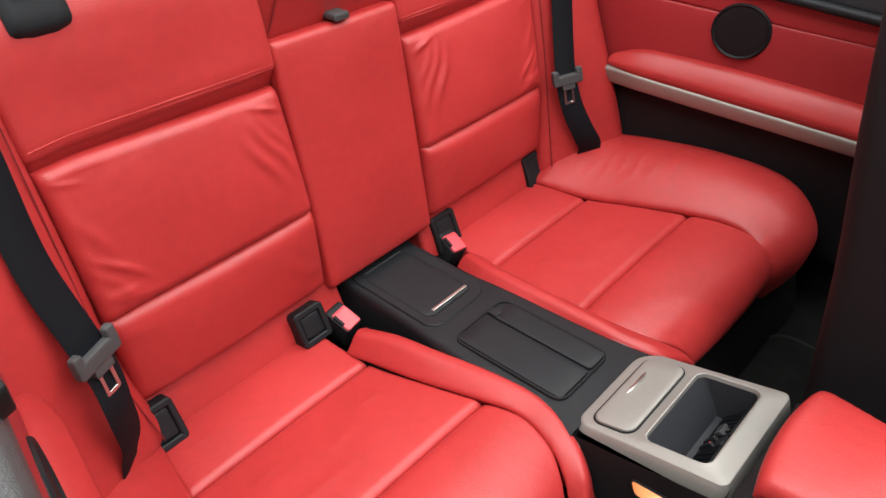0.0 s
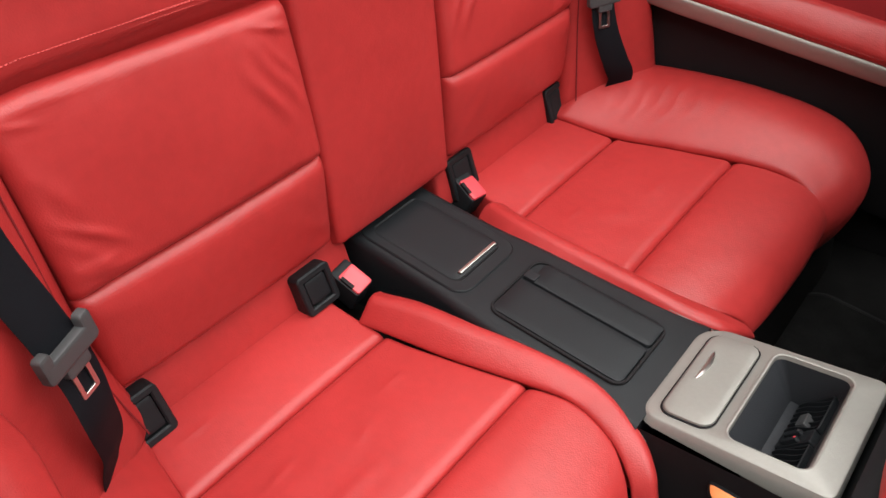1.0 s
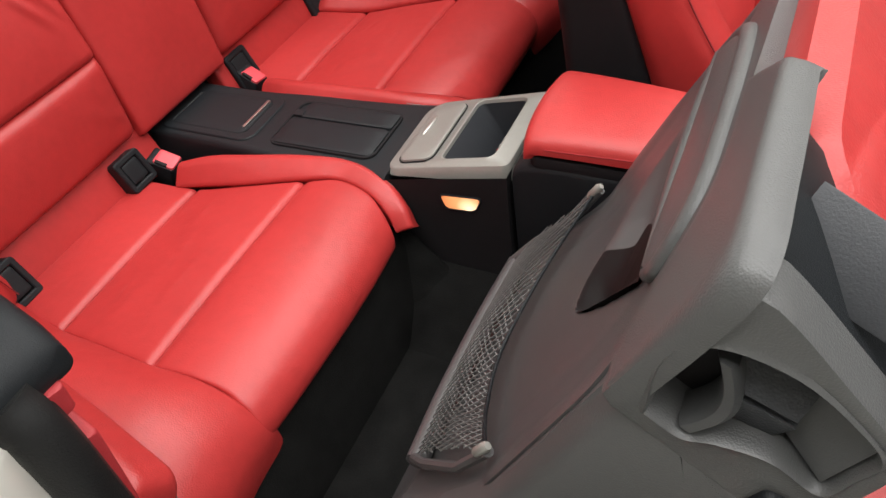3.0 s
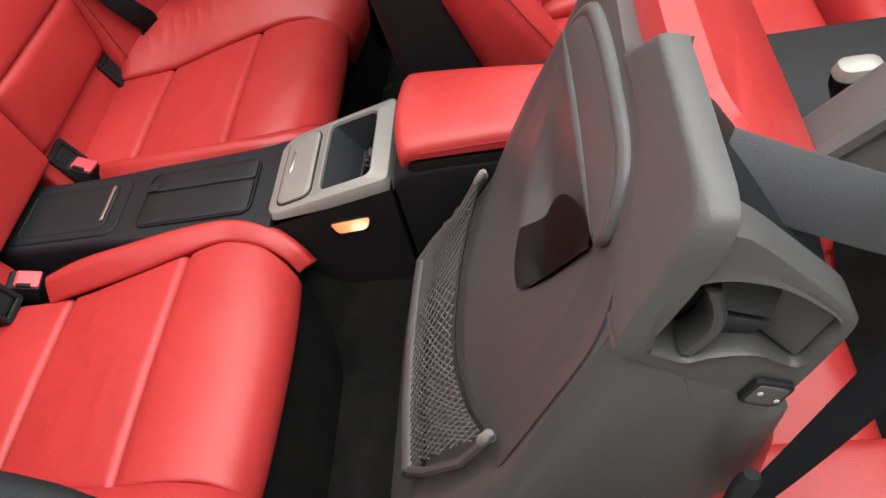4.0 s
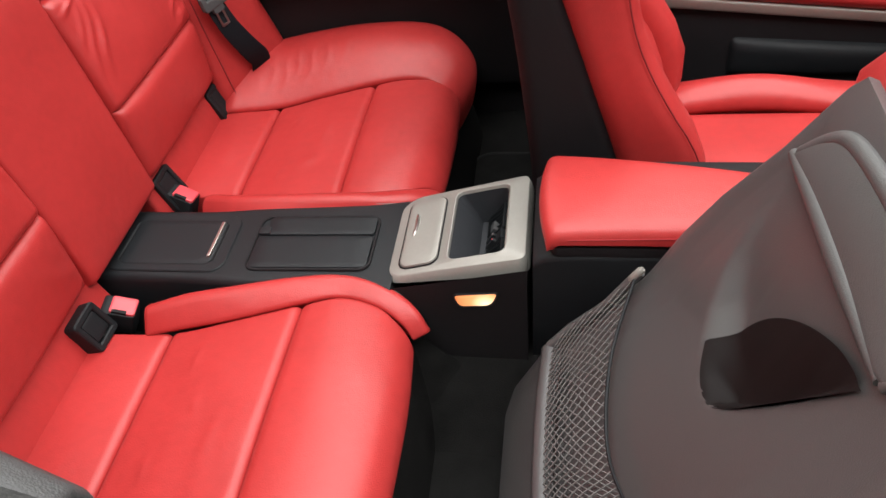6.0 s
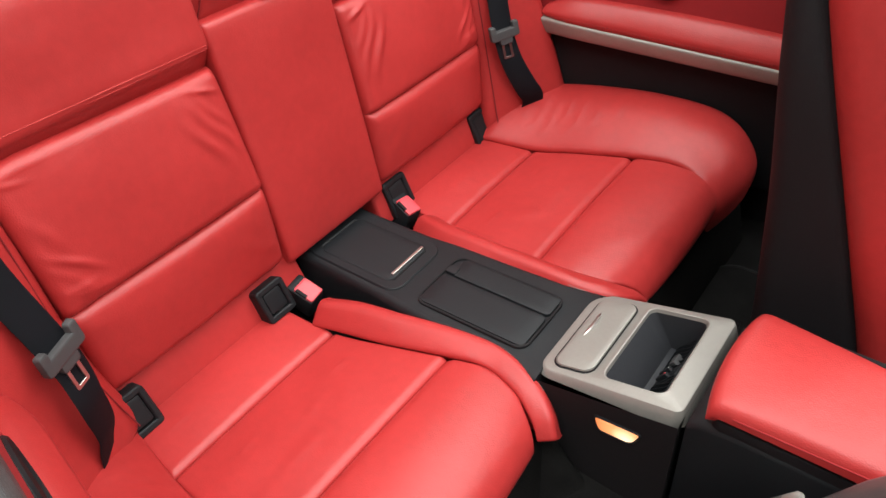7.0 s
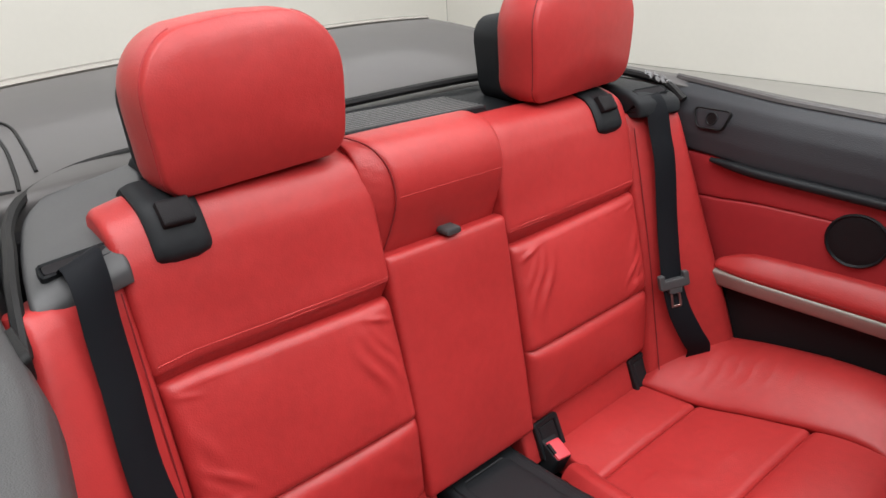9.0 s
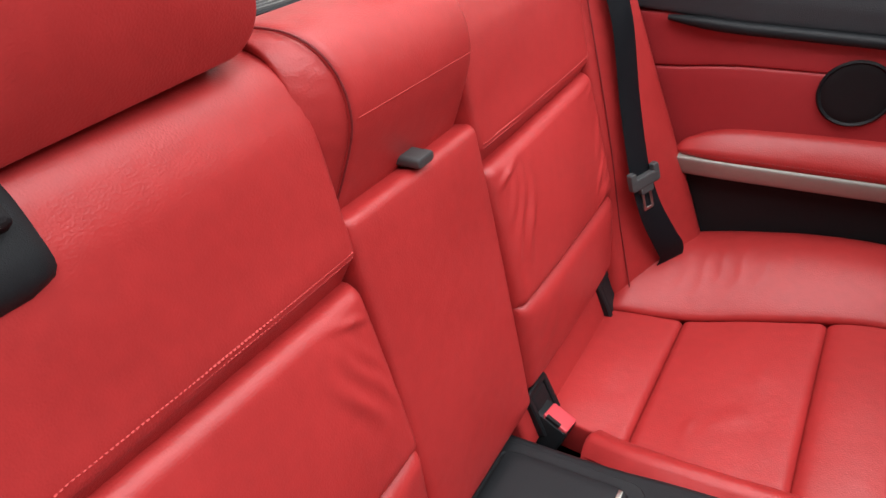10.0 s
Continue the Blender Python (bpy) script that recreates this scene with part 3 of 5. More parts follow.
def rear_belt(s):
    da = -0.016 if s > 0 else 0.010
    th = empty("rear_seat_belt", (-0.15, s * 0.52, 0.5), label="black rear seat belt with a grey tongue over the side bolster", category="seat belt", group="rear seat belts")
    n = Vector((0.9, -s * 0.45, 0.1))
    db = da if s > 0 else da - 0.024
    bk, lo = (0.030, 0.0) if s > 0 else (0.0, 0.020)
    way = spl((-0.215, s * (0.528 + db), 1.072), (-0.184, s * (0.527 + db), 1.082), (-0.165, s * (0.527 + db), 1.058), (-0.153, s * (0.526 + db * 0.8 + da * 0.2), 1.01), (-0.138, s * (0.524 + db * 0.6 + da * 0.4), 0.95), (-0.104 - bk * 0.6, s * (0.517 + da), 0.84), (-0.072 - bk, s * (0.508 + da), 0.74), (-0.058 - bk, s * (0.504 + da), 0.690), (-0.042 - bk, s * (0.508 + da), 0.64), (-0.028 - bk * 0.8 - lo, s * (0.524 + da - lo * 0.8), 0.585), (-0.026 - bk * 0.6 - 1.2 * lo, s * (0.538 + da - lo), 0.555), (-0.036 - bk * 0.5 - 0.9 * lo, s * (0.545 + da - lo), 0.520))
    pts = along(way, 60)
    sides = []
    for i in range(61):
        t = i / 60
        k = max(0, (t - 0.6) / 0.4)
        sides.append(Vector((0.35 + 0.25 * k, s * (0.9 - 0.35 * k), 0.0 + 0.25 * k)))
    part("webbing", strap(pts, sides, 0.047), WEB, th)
    # tongue: plastic grip and steel tip
    q = way(0.60 if s > 0 else 0.578)
    m = Matrix.Translation(q + n.normalized() * 0.006) @ Matrix((Vector((0.36, s * 0.93, 0)).normalized(), Vector((-0.2, 0, 1)).normalized(), n.normalized())).transposed().to_4x4()
    pl = lambda a, b, c: m @ Vector((a, b, c))
    part("tongue_grip", join(plate(pl, 0, 0.0, 0.034, 0.0105, 0.006, -0.004, 0.006, 0.003), plate(pl, -0.027, 0.010, 0.007, 0.012, 0.004, -0.004, 0.006, 0.003), plate(pl, 0.027, 0.010, 0.007, 0.012, 0.004, -0.004, 0.006, 0.003), plate(pl, 0, -0.012, 0.015, 0.010, 0.004, -0.003, 0.005, 0.002)), GREYP, th, "grey plastic belt tongue grip")
    part("tongue_plate", frame_ring(pl, 0, -0.034, 0.0115, 0.019, 0.003, 0.005, -0.001, 0.0015, 0.0004), STEEL, th, "bare steel tongue plate")
    b = way(0.45)
    pb = lambda a, c, d: b + Vector((0.36, s * 0.93, 0)).normalized() * a + Vector((-0.2, 0, 1)) * c + n.normalized() * d
    part("stop_button", plate(pb, 0, -0.12, 0.0025, 0.0025, 0.0024, 0, 0.003, 0.001), PAINT_LIGHT, th, "pale belt stop button")
    e = way(1.0)
    pe = lambda a, c, d: e + Vector((0.5, s * 0.5, 0.3)).normalized() * a + Vector((0.2, s * 0.3, -0.9)).normalized() * c + Vector((0.8, -s * 0.5, 0.2)).normalized() * d
    part("anchor_plate", plate(pe, 0, 0.012, 0.022, 0.012, 0.004, -0.002, 0.002, 0.001), STEEL, th, "steel lower belt anchor")
    return th


for s in (-1, 1):
    rear_belt(s)


def headrest(s, cy, xf, zb, zt):
    th = empty("rear_headrest", (-0.17, cy, 1.13), label="red leather rear headrest on a black plastic carrier", category="headrest", group="rear headrests")
    hw, hh, cz = 0.131, (zt - zb) / 2, (zb + zt) / 2
    # outline of the front face: tight lower corners, broad upper ones
    out = []
    for sx, sy, r, a0 in ((1, 1, 0.080, 0), (-1, 1, 0.080, 90), (-1, -1, 0.030, 180), (1, -1, 0.030, 270)):
        for i in range(15):
            a = radians(a0 + 90 * i / 14)
            y, z = sx * (hw - r) + r * math.cos(a), sy * (hh - r) + r * math.sin(a)
            out.append((y * (1 - 0.05 * max(0, -z) / hh), z))
        if sy > 0 and sx > 0:
            out += [((hw - 0.080) * (1 - 2 * i / 8), hh + 0.003 * math.sin(math.pi * i / 8)) for i in range(1, 8)]
        if sx < 0 and sy > 0:
            out += [(-hw * (1 - 0.05 * max(0, -z) / hh), z) for z in (hh - 0.080 - (2 * hh - 0.110) * i / 6 for i in range(1, 6))]
        if sx < 0 and sy < 0:
            out += [(-(hw - 0.030) * 0.95 * (1 - 2 * i / 8), -hh) for i in range(1, 8)]
    out += [(hw * (1 - 0.05 * max(0, -z) / hh), z) for z in (-hh + 0.030 + (2 * hh - 0.110) * i / 6 for i in range(1, 6))]

    def at(y, z, x):
        t, b = max(0, z + 0.01), min(0, z + 0.035)
        return V3(xf - 0.9 * t * t + 0.06 * z - 2.0 * b * b - x, cy + y * (1 + 0.05 * min(1, x / 0.05)), cz + z)

    def ring(k, x, inset=0.0):
        pts = []
        for y, z in out:
            up = max(0, z / hh) ** 3
            pts.append(at(y * k * (1 - inset / hw), (z * k) * (1 - inset / hh), x(up) - 0.012 * (1 - k * k)))
        return pts
    rings = [ring(k, lambda up: 0.0) for k in (0.08, 0.25, 0.42, 0.58, 0.72, 0.82)]
    rings += [ring(k, lambda up, k=k: 0.010 * up * ((k - 0.8) / 0.2) ** 2) for k in (0.88, 0.93, 0.96)]
    for q in (0, 18, 36, 54, 72, 90):
        a = radians(q)
        rings.append(ring(0.97 + 0.03 * math.sin(a), lambda up, a=a: 0.0065 * up + (0.008 + 0.016 * up) * (1 - math.cos(a))))
    for d, n in ((0.025, 0.0), (0.045, 0.0), (0.065, 0.002), (0.084, 0.006), (0.096, 0.014), (0.102, 0.03)):
        rings.append(ring(1.0, lambda up, d=d: d + 0.012 * up, n))
    part("cushion", loft(rings), LEATHER, th, lean=False)
    for e in (-1, 1):
        line = [at(y * 0.997, z * 0.997, 0.0070 + 0.012 * max(0, z / hh) ** 3) for y, z in out if y * e > 0.07]
        line.sort(key=lambda p: p.z)
        part("piping", tube(line, 0.0013, 6), LEATHER_DARK if s > 0 else LEATHER_DOOR, th, lean=False)
    pl = lambda a, b, c: (xf - 0.155 - 0.10 * (b - 1.2) + c, cy + a, b)
    part("carrier", plate(pl, 0, cz - 0.040, 0.108, 0.076, 0.04, -0.02, 0.062, 0.012), BLACK, th, "black plastic headrest carrier", lean=False)
    for e in (-0.05, 0.05):
        part("post", tube([(xf - 0.06, cy + e, zb + 0.02), (xf - 0.066, cy + e, 1.06)], 0.006, 10), BLACK, th, lean=False)
    return th


headrest(-1, -0.274, -0.196, 1.110, 1.308)
headrest(1, 0.366, -0.212, 1.086, 1.284)


def headrest_latch(s, cy):
    th = empty("headrest_latch", (-0.2, s * cy, 1.07), label="black plastic headrest release bezel on the backrest top", category="latch", group="headrest latches")
    prof = spl((-0.1880, 0, 1.028), (-0.1935, 0, 1.052), (-0.216, 0, 1.088), (-0.266, 0, 1.106))

    def pl(a, b, c):
        p = prof((b + 0.05) / 0.1)
        return (p.x + c * 0.8, s * cy + a, p.z + c * 0.6)

    bm = bmesh.new()
    rows = []
    for j in range(15):
        b = -0.05 + 0.1 * j / 14
        hw = 0.035 if b > -0.03 else 0.035 - 0.018 * (1 - math.sqrt(max(0, 1 - ((-0.03 - b) / 0.02) ** 2)))
        rows.append([bm.verts.new(pl(hw * k / 4, b, 0.006 - (0.006 if abs(k) == 4 else 0) - (0.006 if j == 0 else 0))) for k in range(-4, 5)])
    for r0, r1 in zip(rows, rows[1:]):
        for k in range(8):
            bm.faces.new((r0[k], r0[k + 1], r1[k + 1], r1[k]))
    geom = bmesh.ops.extrude_face_region(bm, geom=bm.faces[:])
    for v in [g for g in geom["geom"] if isinstance(g, bmesh.types.BMVert)]:
        v.co += V3(-0.02, 0, -0.012)
    part("bezel", bm, BLACK, th)
    part("push_button", plate(pl, -s * 0.002, 0.006, 0.020, 0.012, 0.003, 0.002, 0.017, 0.003), BLACK_SOFT, th)
    return th


headrest_latch(-1, 0.399)
headrest_latch(1, 0.405)

def fl(x):
    """The cabin widens towards the front."""
    return 0.18 * max(0.0, x)


# ---- centre console ----


def console():
    th = empty("centre_console", (0.2, 0, 0.27), label="black plastic rear centre console with storage lids", category="centre console")
    zt = spl((-0.16, 0, 0.511), (0.0, 0, 0.512), (0.1, 0, 0.515), (0.3, 0, 0.520), (0.345, 0, 0.522))
    hw = spl((-0.16, 0.082, 0), (-0.05, 0.083, 0), (0.05, 0.088, 0), (0.15, 0.094, 0), (0.27, 0.104, 0), (0.345, 0.107, 0))
    rings = []
    for i in range(25):
        t = i / 24
        x, z, h = zt(t).x, zt(t).z, hw(t).y
        r = 0.014
        ring = [V3(x, -h - 0.006, 0.26), V3(x, -h, z - 0.05), V3(x, -h, z - r)]
        ring += [V3(x, -h + r - r * math.cos(radians(a)), z - r + r * math.sin(radians(a))) for a in (25, 50, 75, 90)]
        ring += [V3(x, h - r + r * math.sin(radians(a)), z - r + r * math.cos(radians(a))) for a in (0, 15, 40, 65)]
        ring += [V3(x, h, z - r), V3(x, h, z - 0.05), V3(x, h + 0.006, 0.26)]
        rings.append(ring)
    part("body", loft(rings), CONSOLE, th)

    def pl(a, b, c):
        return (a, b, zt((a + 0.16) / 0.505).z + c)
    # rear storage lid on its raised plinth
    part("lid_surround", frame_ring(pl, -0.045, -0.004, 0.106, 0.067, 0.026, 0.0225, -0.004, 0.0028, 0.0018), CONSOLE, th)
    lid = part("storage_lid", plate(pl, -0.044, -0.004, 0.081, 0.052, 0.014, -0.002, 0.0040, 0.0015), CONSOLE, th, "black rubber-lined storage lid")
    part("chrome_strip", plate(pl, 0.0300, 0, 0.0030, 0.0415, 0.001, 0.004, 0.0080, 0.001), STEEL, lid, "bright chrome handle strip")
    part("lid_groove", frame_ring(pl, -0.044, -0.004, 0.0830, 0.0540, 0.016, 0.0020, 0.0005, 0.0030, 0.0004), DARK, th)
    # cup holder lid in two leaves
    part("cup_lid_seam", frame_ring(pl, 0.200, -0.003, 0.105, 0.064, 0.020, 0.004, -0.002, 0.0032, 0.001), DARK, th)
    part("cup_lid", plate(pl, 0.200, -0.026, 0.1, 0.0365, 0.010, -0.002, 0.0042, 0.003), CONSOLE, th, "black flip lid of the cup holder")
    part("cup_lid", plate(pl, 0.206, 0.035, 0.094, 0.0222, 0.008, -0.002, 0.0042, 0.003), CONSOLE, th, "black flip lid of the cup holder")
    part("push_tab", plate(pl, 0.110, 0.022, 0.010, 0.0085, 0.003, 0.001, 0.0062, 0.0015), CONSOLE, th)
    return th


console()


def tray():
    th = empty("rear_ashtray_unit", (0.45, 0, 0.52), label="satin silver rear ashtray and air vent surround", category="console trim")
    x0, x1 = 0.336, 0.550

    def zt(a):
        t = (a - x0) / (x1 - x0)
        return 0.522 + 0.056 * t + 0.002 * math.sin(math.pi * t)

    def pl(a, b, c):
        return (a, b + 0.010, zt(a) + c)
    cx, hx = (x0 + x1) / 2, (x1 - x0) / 2
    ox, oy, ohx, ohy = 0.474, 0.002, 0.043, 0.077

    def outline(d, drop, c):
        """The tray's edge: straight front, bowed rear with broad corners; drop deepens it towards the front."""
        ring = []
        n = 7
        for (sx, sy, r, a0) in ((1, 1, 0.012, 0), (-1, 1, 0.034, 90), (-1, -1, 0.022, 180), (1, -1, 0.012, 270)):
            for i in range(n):
                q = radians(a0 + 90 * i / (n - 1))
                rr_ = max(r - d, 0.001)
                a = cx + sx * (hx - d - rr_) + rr_ * math.cos(q)
                b = sy * (0.096 - d - rr_) + rr_ * math.sin(q)
                t = (a - x0) / (x1 - x0)
                b *= 0.93 + 0.07 * min(1, t * 1.6) + 0.02 * math.sin(math.pi * max(0, min(1, t)))
                ring.append(Vector(pl(a, b, c - drop * (0.30 + 0.70 * max(0, min(1, t))))))
        return ring

    def hole(d, c):
        return [Vector(p) for p in rring(ox, oy, ohx - d, ohy - d, max(0.012 - d, 0.001), lambda a, b: pl(a, b, c), 6)]
    rings = [outline(-0.006, 0.028, 0.0), outline(-0.005, 0.022, 0), outline(-0.0015, 0.009, 0), outline(0, 0.005, 0.0), outline(0.0015, 0.0012, 0), outline(0.004, 0.0, 0.0), hole(-0.006, 0.0), hole(-0.003, 0.0018), hole(-0.001, 0.0012), hole(0.001, -0.006)]
    part("surround", loft(rings, caps=False), SILVER, th)
    # the well: its rear wall slopes down to the vents
    wt = hole(0.0012, -0.004)
    wb = [V3(max(p.x, 0.474 + 0.1 * (p.x - 0.474)), p.y, 0.487) for p in wt]
    wm = [p * 0.5 + q * 0.5 for p, q in zip(wt, wb)]
    part("well", loft([wt, wm, wb, [V3(0.48, p.y * 0.5, 0.486) for p in wb]], caps=False), BELT, th, "dark recessed well")
    lid = part("ashtray_lid", plate(pl, 0.3835, -0.001, 0.0305, 0.0765, 0.016, -0.002, 0.0052, 0.0028, 6), SILVER, th, "satin silver ashtray lid")
    part("lid_groove", frame_ring(pl, 0.3835, -0.001, 0.0325, 0.0785, 0.017, 0.0024, -0.002, 0.0018, 0.0003), DARK, th)
    # finger grip in brighter metal than the lid, to draw its arc highlight
    part("finger_grip", tube([pl(0.368 + 0.003 * math.sin(math.pi * i / 10), -0.012 + 0.052 * i / 10, 0.0056) for i in range(11)], lambda t: 0.0008 + 0.0030 * math.sin(math.pi * t) ** 0.6, 8), STEEL, lid)
    # sloping vent panel in the well
    ax = Vector((0.030, 0, 0.050)).normalized()
    nx = Vector((-ax.z, 0, ax.x))
    pv = lambda a, b, c: Vector((0.488, 0.012, 0.488)) + Vector((0, 1, 0)) * a + ax * b + nx * c
    part("vent_panel", plate(pv, 0, 0.026, 0.074, 0.028, 0.004, -0.02, 0.0, 0.001), BLACK, th)
    for sy in (-0.043, 0.043):
        vent = part("air_vent", frame_ring(pv, sy, 0.026, 0.031, 0.027, 0.004, 0.003, -0.002, 0.008, 0.001), BLACK, th, "black rear air vent")
        for k in range(6):
            part("fin", loft([[pv(sy - 0.0235 + 0.0094 * k + da, b, c) for da, c in ((-0.0016, -0.002), (-0.0006, 0.010 + 0.003 * math.sin(9 * b * 12)), (0.0006, 0.010 + 0.003 * math.sin(9 * b * 12)), (0.0016, -0.002))] for b in (0.003 + 0.046 * i / 8 for i in range(9))]), CONSOLE, vent)
        part("slider", plate(pv, sy - 0.012, 0.026, 0.010, 0.007, 0.002, 0.004, 0.014, 0.002), GREYP, vent)
    part("divider", plate(pv, 0, 0.026, 0.011, 0.026, 0.003, -0.002, 0.010, 0.002), CONSOLE, th)
    for q, m_ in ((-0.006, BUTTON), (0.006, STEEL)):
        part("thumb_wheel", plate(pv, q, 0.024, 0.0035, 0.013, 0.003, 0.004, 0.016, 0.002), CONSOLE, th)
        part("wheel_mark", plate(pv, q, 0.034, 0.0012, 0.0016, 0.001, 0.012, 0.0166, 0.0003), m_, th)
    # side cheeks and the front bulkhead
    rings = []
    for x, h, zb in ((0.345, 0.096, 0.30), (0.45, 0.101, 0.30), (0.552, 0.102, 0.30)):
        z = zt(x) - 0.010
        rings.append([V3(x, -h - 0.008, zb), V3(x, -h, z), V3(x, h + 0.01, z), V3(x, h + 0.018, zb)])
    bm = bmesh.new()
    for a, b in zip(rings, rings[1:]):
        A = [bm.verts.new(p) for p in a]
        B = [bm.verts.new(p) for p in b]
        bm.faces.new((A[0], A[1], B[1], B[0]))
        bm.faces.new((A[2], A[3], B[3], B[2]))
        if b is rings[-1]:
            bm.faces.new((B[0], B[1], B[2], B[3]))
    bmesh.ops.remove_doubles(bm, verts=bm.verts, dist=1e-5)
    ob = part("cheek", bm, DARK, th, "black moulded console side", smooth=False)
    # courtesy lamp, its lens tapering towards the lower rear
    ls = lambda a, b, c: (a + 0.25 * (b - 0.487), -0.1025 - c, b + 0.017 + 0.10 * (a - 0.472))

    def lens(d, c):
        pts = []
        for p, q in ((-0.034, 0.013), (0.034, 0.0135), (0.029, -0.013), (-0.020, -0.0125)):
            pts.append((p, q))
        ring = []
        for i in range(4):
            (ax_, bx), (ay, by), (az, bz) = pts[i - 1], pts[i], pts[(i + 1) % 4]
            for k in range(6):
                t = k / 5
                e0 = Vector((ax_ - ay, bx - by)).normalized() * 0.009
                e1 = Vector((az - ay, bz - by)).normalized() * 0.009
                p = Vector((ay, by)) + e0 * (1 - t) ** 2 + e1 * t ** 2
                f = 1 - d / 0.02
                ring.append(Vector(ls(0.472 + p.x * (1 - d / 0.036), 0.486 + p.y * f, c)))
        return ring
    lamp = part("lamp_bezel", loft([lens(-0.003, -0.004), lens(-0.003, 0.002), lens(-0.0015, 0.003), lens(0.0, 0.002), lens(0.0, -0.002)], caps=False), BLACK, th)
    part("lamp_lens", loft([lens(0.0004, -0.001), lens(0.0006, 0.0012), lens(0.002, 0.0026), lens(0.006, 0.0032), lens(0.012, 0.0034)]), LAMPM, lamp, "glowing warm orange courtesy lamp lens")
    return th


tray()


def armrest():
    th = empty("armrest_console", (0.75, 0, 0.27), label="red leather front armrest lid on a black console box", category="armrest")
    rings = []
    for x, h, z0, z1 in ((0.560, 0.099, 0.24, 0.580), (0.574, 0.099, 0.24, 0.592), (0.62, 0.10, 0.24, 0.600), (1.35, 0.10, 0.24, 0.605)):
        rings.append(rring(0, (z0 + z1) / 2, h, (z1 - z0) / 2, 0.012, lambda a, b, x=x: (x, a, b), 3))
    part("box", loft(rings), BLACK, th, "black plastic console box")

    def S(u, v):
        x = 0.570 + 0.38 * u
        return V3(x + 0.008 - 0.012 * (1 - u) * (1 - (2 * v - 1) ** 2), -0.100 + (0.188 - 0.050 * u) * v, 0.646 - 0.006 * u - 0.008 * (1 - u) ** 3 - 0.012 * u * v)
    part("pad", pillow(S, 0.017, 0.004, 24, 14, 0.012, (0, 0, 1), wob=lambda u, v, p: 0.0008 * noise.noise(p * 18)), LEATHER, th)
    ringf = [V3(0.606, -0.0975, 0.627)] + [V3(0.61 + 0.33 * i / 12, -0.0995, 0.628 + 0.014 * i / 12) for i in range(13)]
    part("seam", tube(ringf, 0.0008, 5), LEATHER_DOOR, th)
    part("lid_base", plate(lambda a, b, c: (a, b, c), 0.765, 0, 0.18, 0.098, 0.012, 0.596, 0.612, 0.004), BLACK_SOFT, th)
    return th


armrest()


def gear_knob():
    th = empty("gear_selector", (1.165, -0.10, 0.6), label="metal-topped gear selector on the front console", category="gear lever")
    rings = []
    for z, k in ((0.620, 0.5), (0.64, 0.8), (0.662, 1.0), (0.680, 1.0), (0.692, 0.8), (0.697, 0.4)):
        rings.append(rring(0, 0, 0.030 * k, 0.019 * k, 0.016 * k, lambda a, b, z=z: (1.165 + a, -0.112 + b, z), 5))
    knob = part("knob", loft(rings[:4]), BLACK, th)
    part("knob_cap", loft([[p + V3(0, 0, 0.001) for p in r] for r in rings[2:]]), SILVER, knob, "bright metal cap")
    part("shaft", tube([(1.165, -0.112, 0.615), (1.165, -0.112, 0.63)], 0.012, 10), BLACK, th)
    return th


gear_knob()

# ---- cabin floor ----


def grid_sheet(f, nu, nv):
    bm = bmesh.new()
    V = [[bm.verts.new(f(i / nu, j / nv)) for j in range(nv + 1)] for i in range(nu + 1)]
    for i in range(nu):
        for j in range(nv):
            bm.faces.new((V[i][j], V[i + 1][j], V[i + 1][j + 1], V[i][j + 1]))
    return bm


def cabin_floor():
    def f(u, v):
        x, y = -0.3 + 2.3 * u, -0.80 + 1.6 * v
        hump = 0.115 * math.exp(-(y / 0.19) ** 4)
        return V3(x, y, 0.262 + hump + 0.004 * noise.noise(V3(x * 7, y * 7, 0)))
    bm = grid_sheet(f, 60, 44)
    ob = part("cabin_floor", bm, CARPET, None, smooth=True)
    tagged(ob, "black carpeted car floor with a centre tunnel", "car floor", kind="structure")


cabin_floor()


def cabin_liner():
    for s in (-1, 1):
        x1 = 0.46 if s < 0 else 1.9
        f = lambda u, v: V3(-0.34 + (x1 + 0.34) * u, s * (0.668 + fl(min(0.9, -0.34 + (x1 + 0.34) * u)) * 0.95), 0.2 + 0.74 * v - 0.06 * u * v)
        tagged(part("cabin_side", pillow(f, 0.004, 0.015, 16, 6, 0, (0, -s, 0)), DARK, None), "dark inner body side behind the trim", "car body", kind="structure")
    f = lambda u, v: V3(-0.36, -0.66 + 1.32 * u, 0.2 + 0.86 * v)
    tagged(part("rear_bulkhead", pillow(f, 0.004, 0.03, 8, 8, 0, (1, 0, 0)), DARK, None), "dark bulkhead behind the rear seats", "car body", kind="structure")


cabin_liner()


def floor_mat(s, x0=0.40, x1=0.80):
    th = empty("floor_mat", (0.55, s * 0.36, 0.27), label="black fabric rear floor mat with a bound edge", category="floor mat", group="floor mats")
    pl = lambda a, b, c: (a, b, 0.270 + c + 0.003 * noise.noise(V3(a * 9, b * 9, 3)))
    cx, cy = (x0 + x1) / 2, s * 0.37
    part("mat_top", plate(pl, cx, cy, (x1 - x0) / 2, 0.185, 0.05, -0.006, 0.006, 0.003, 8), CARPET, th)
    part("binding", tube([pl(*q[:2], 0.006) for q in rring(cx, cy, (x1 - x0) / 2, 0.185, 0.05, lambda a, b: (a, b, 0), 8)], 0.0035, 6, closed=True), RUBBER, th)
    return th


floor_mat(-1)
floor_mat(1)


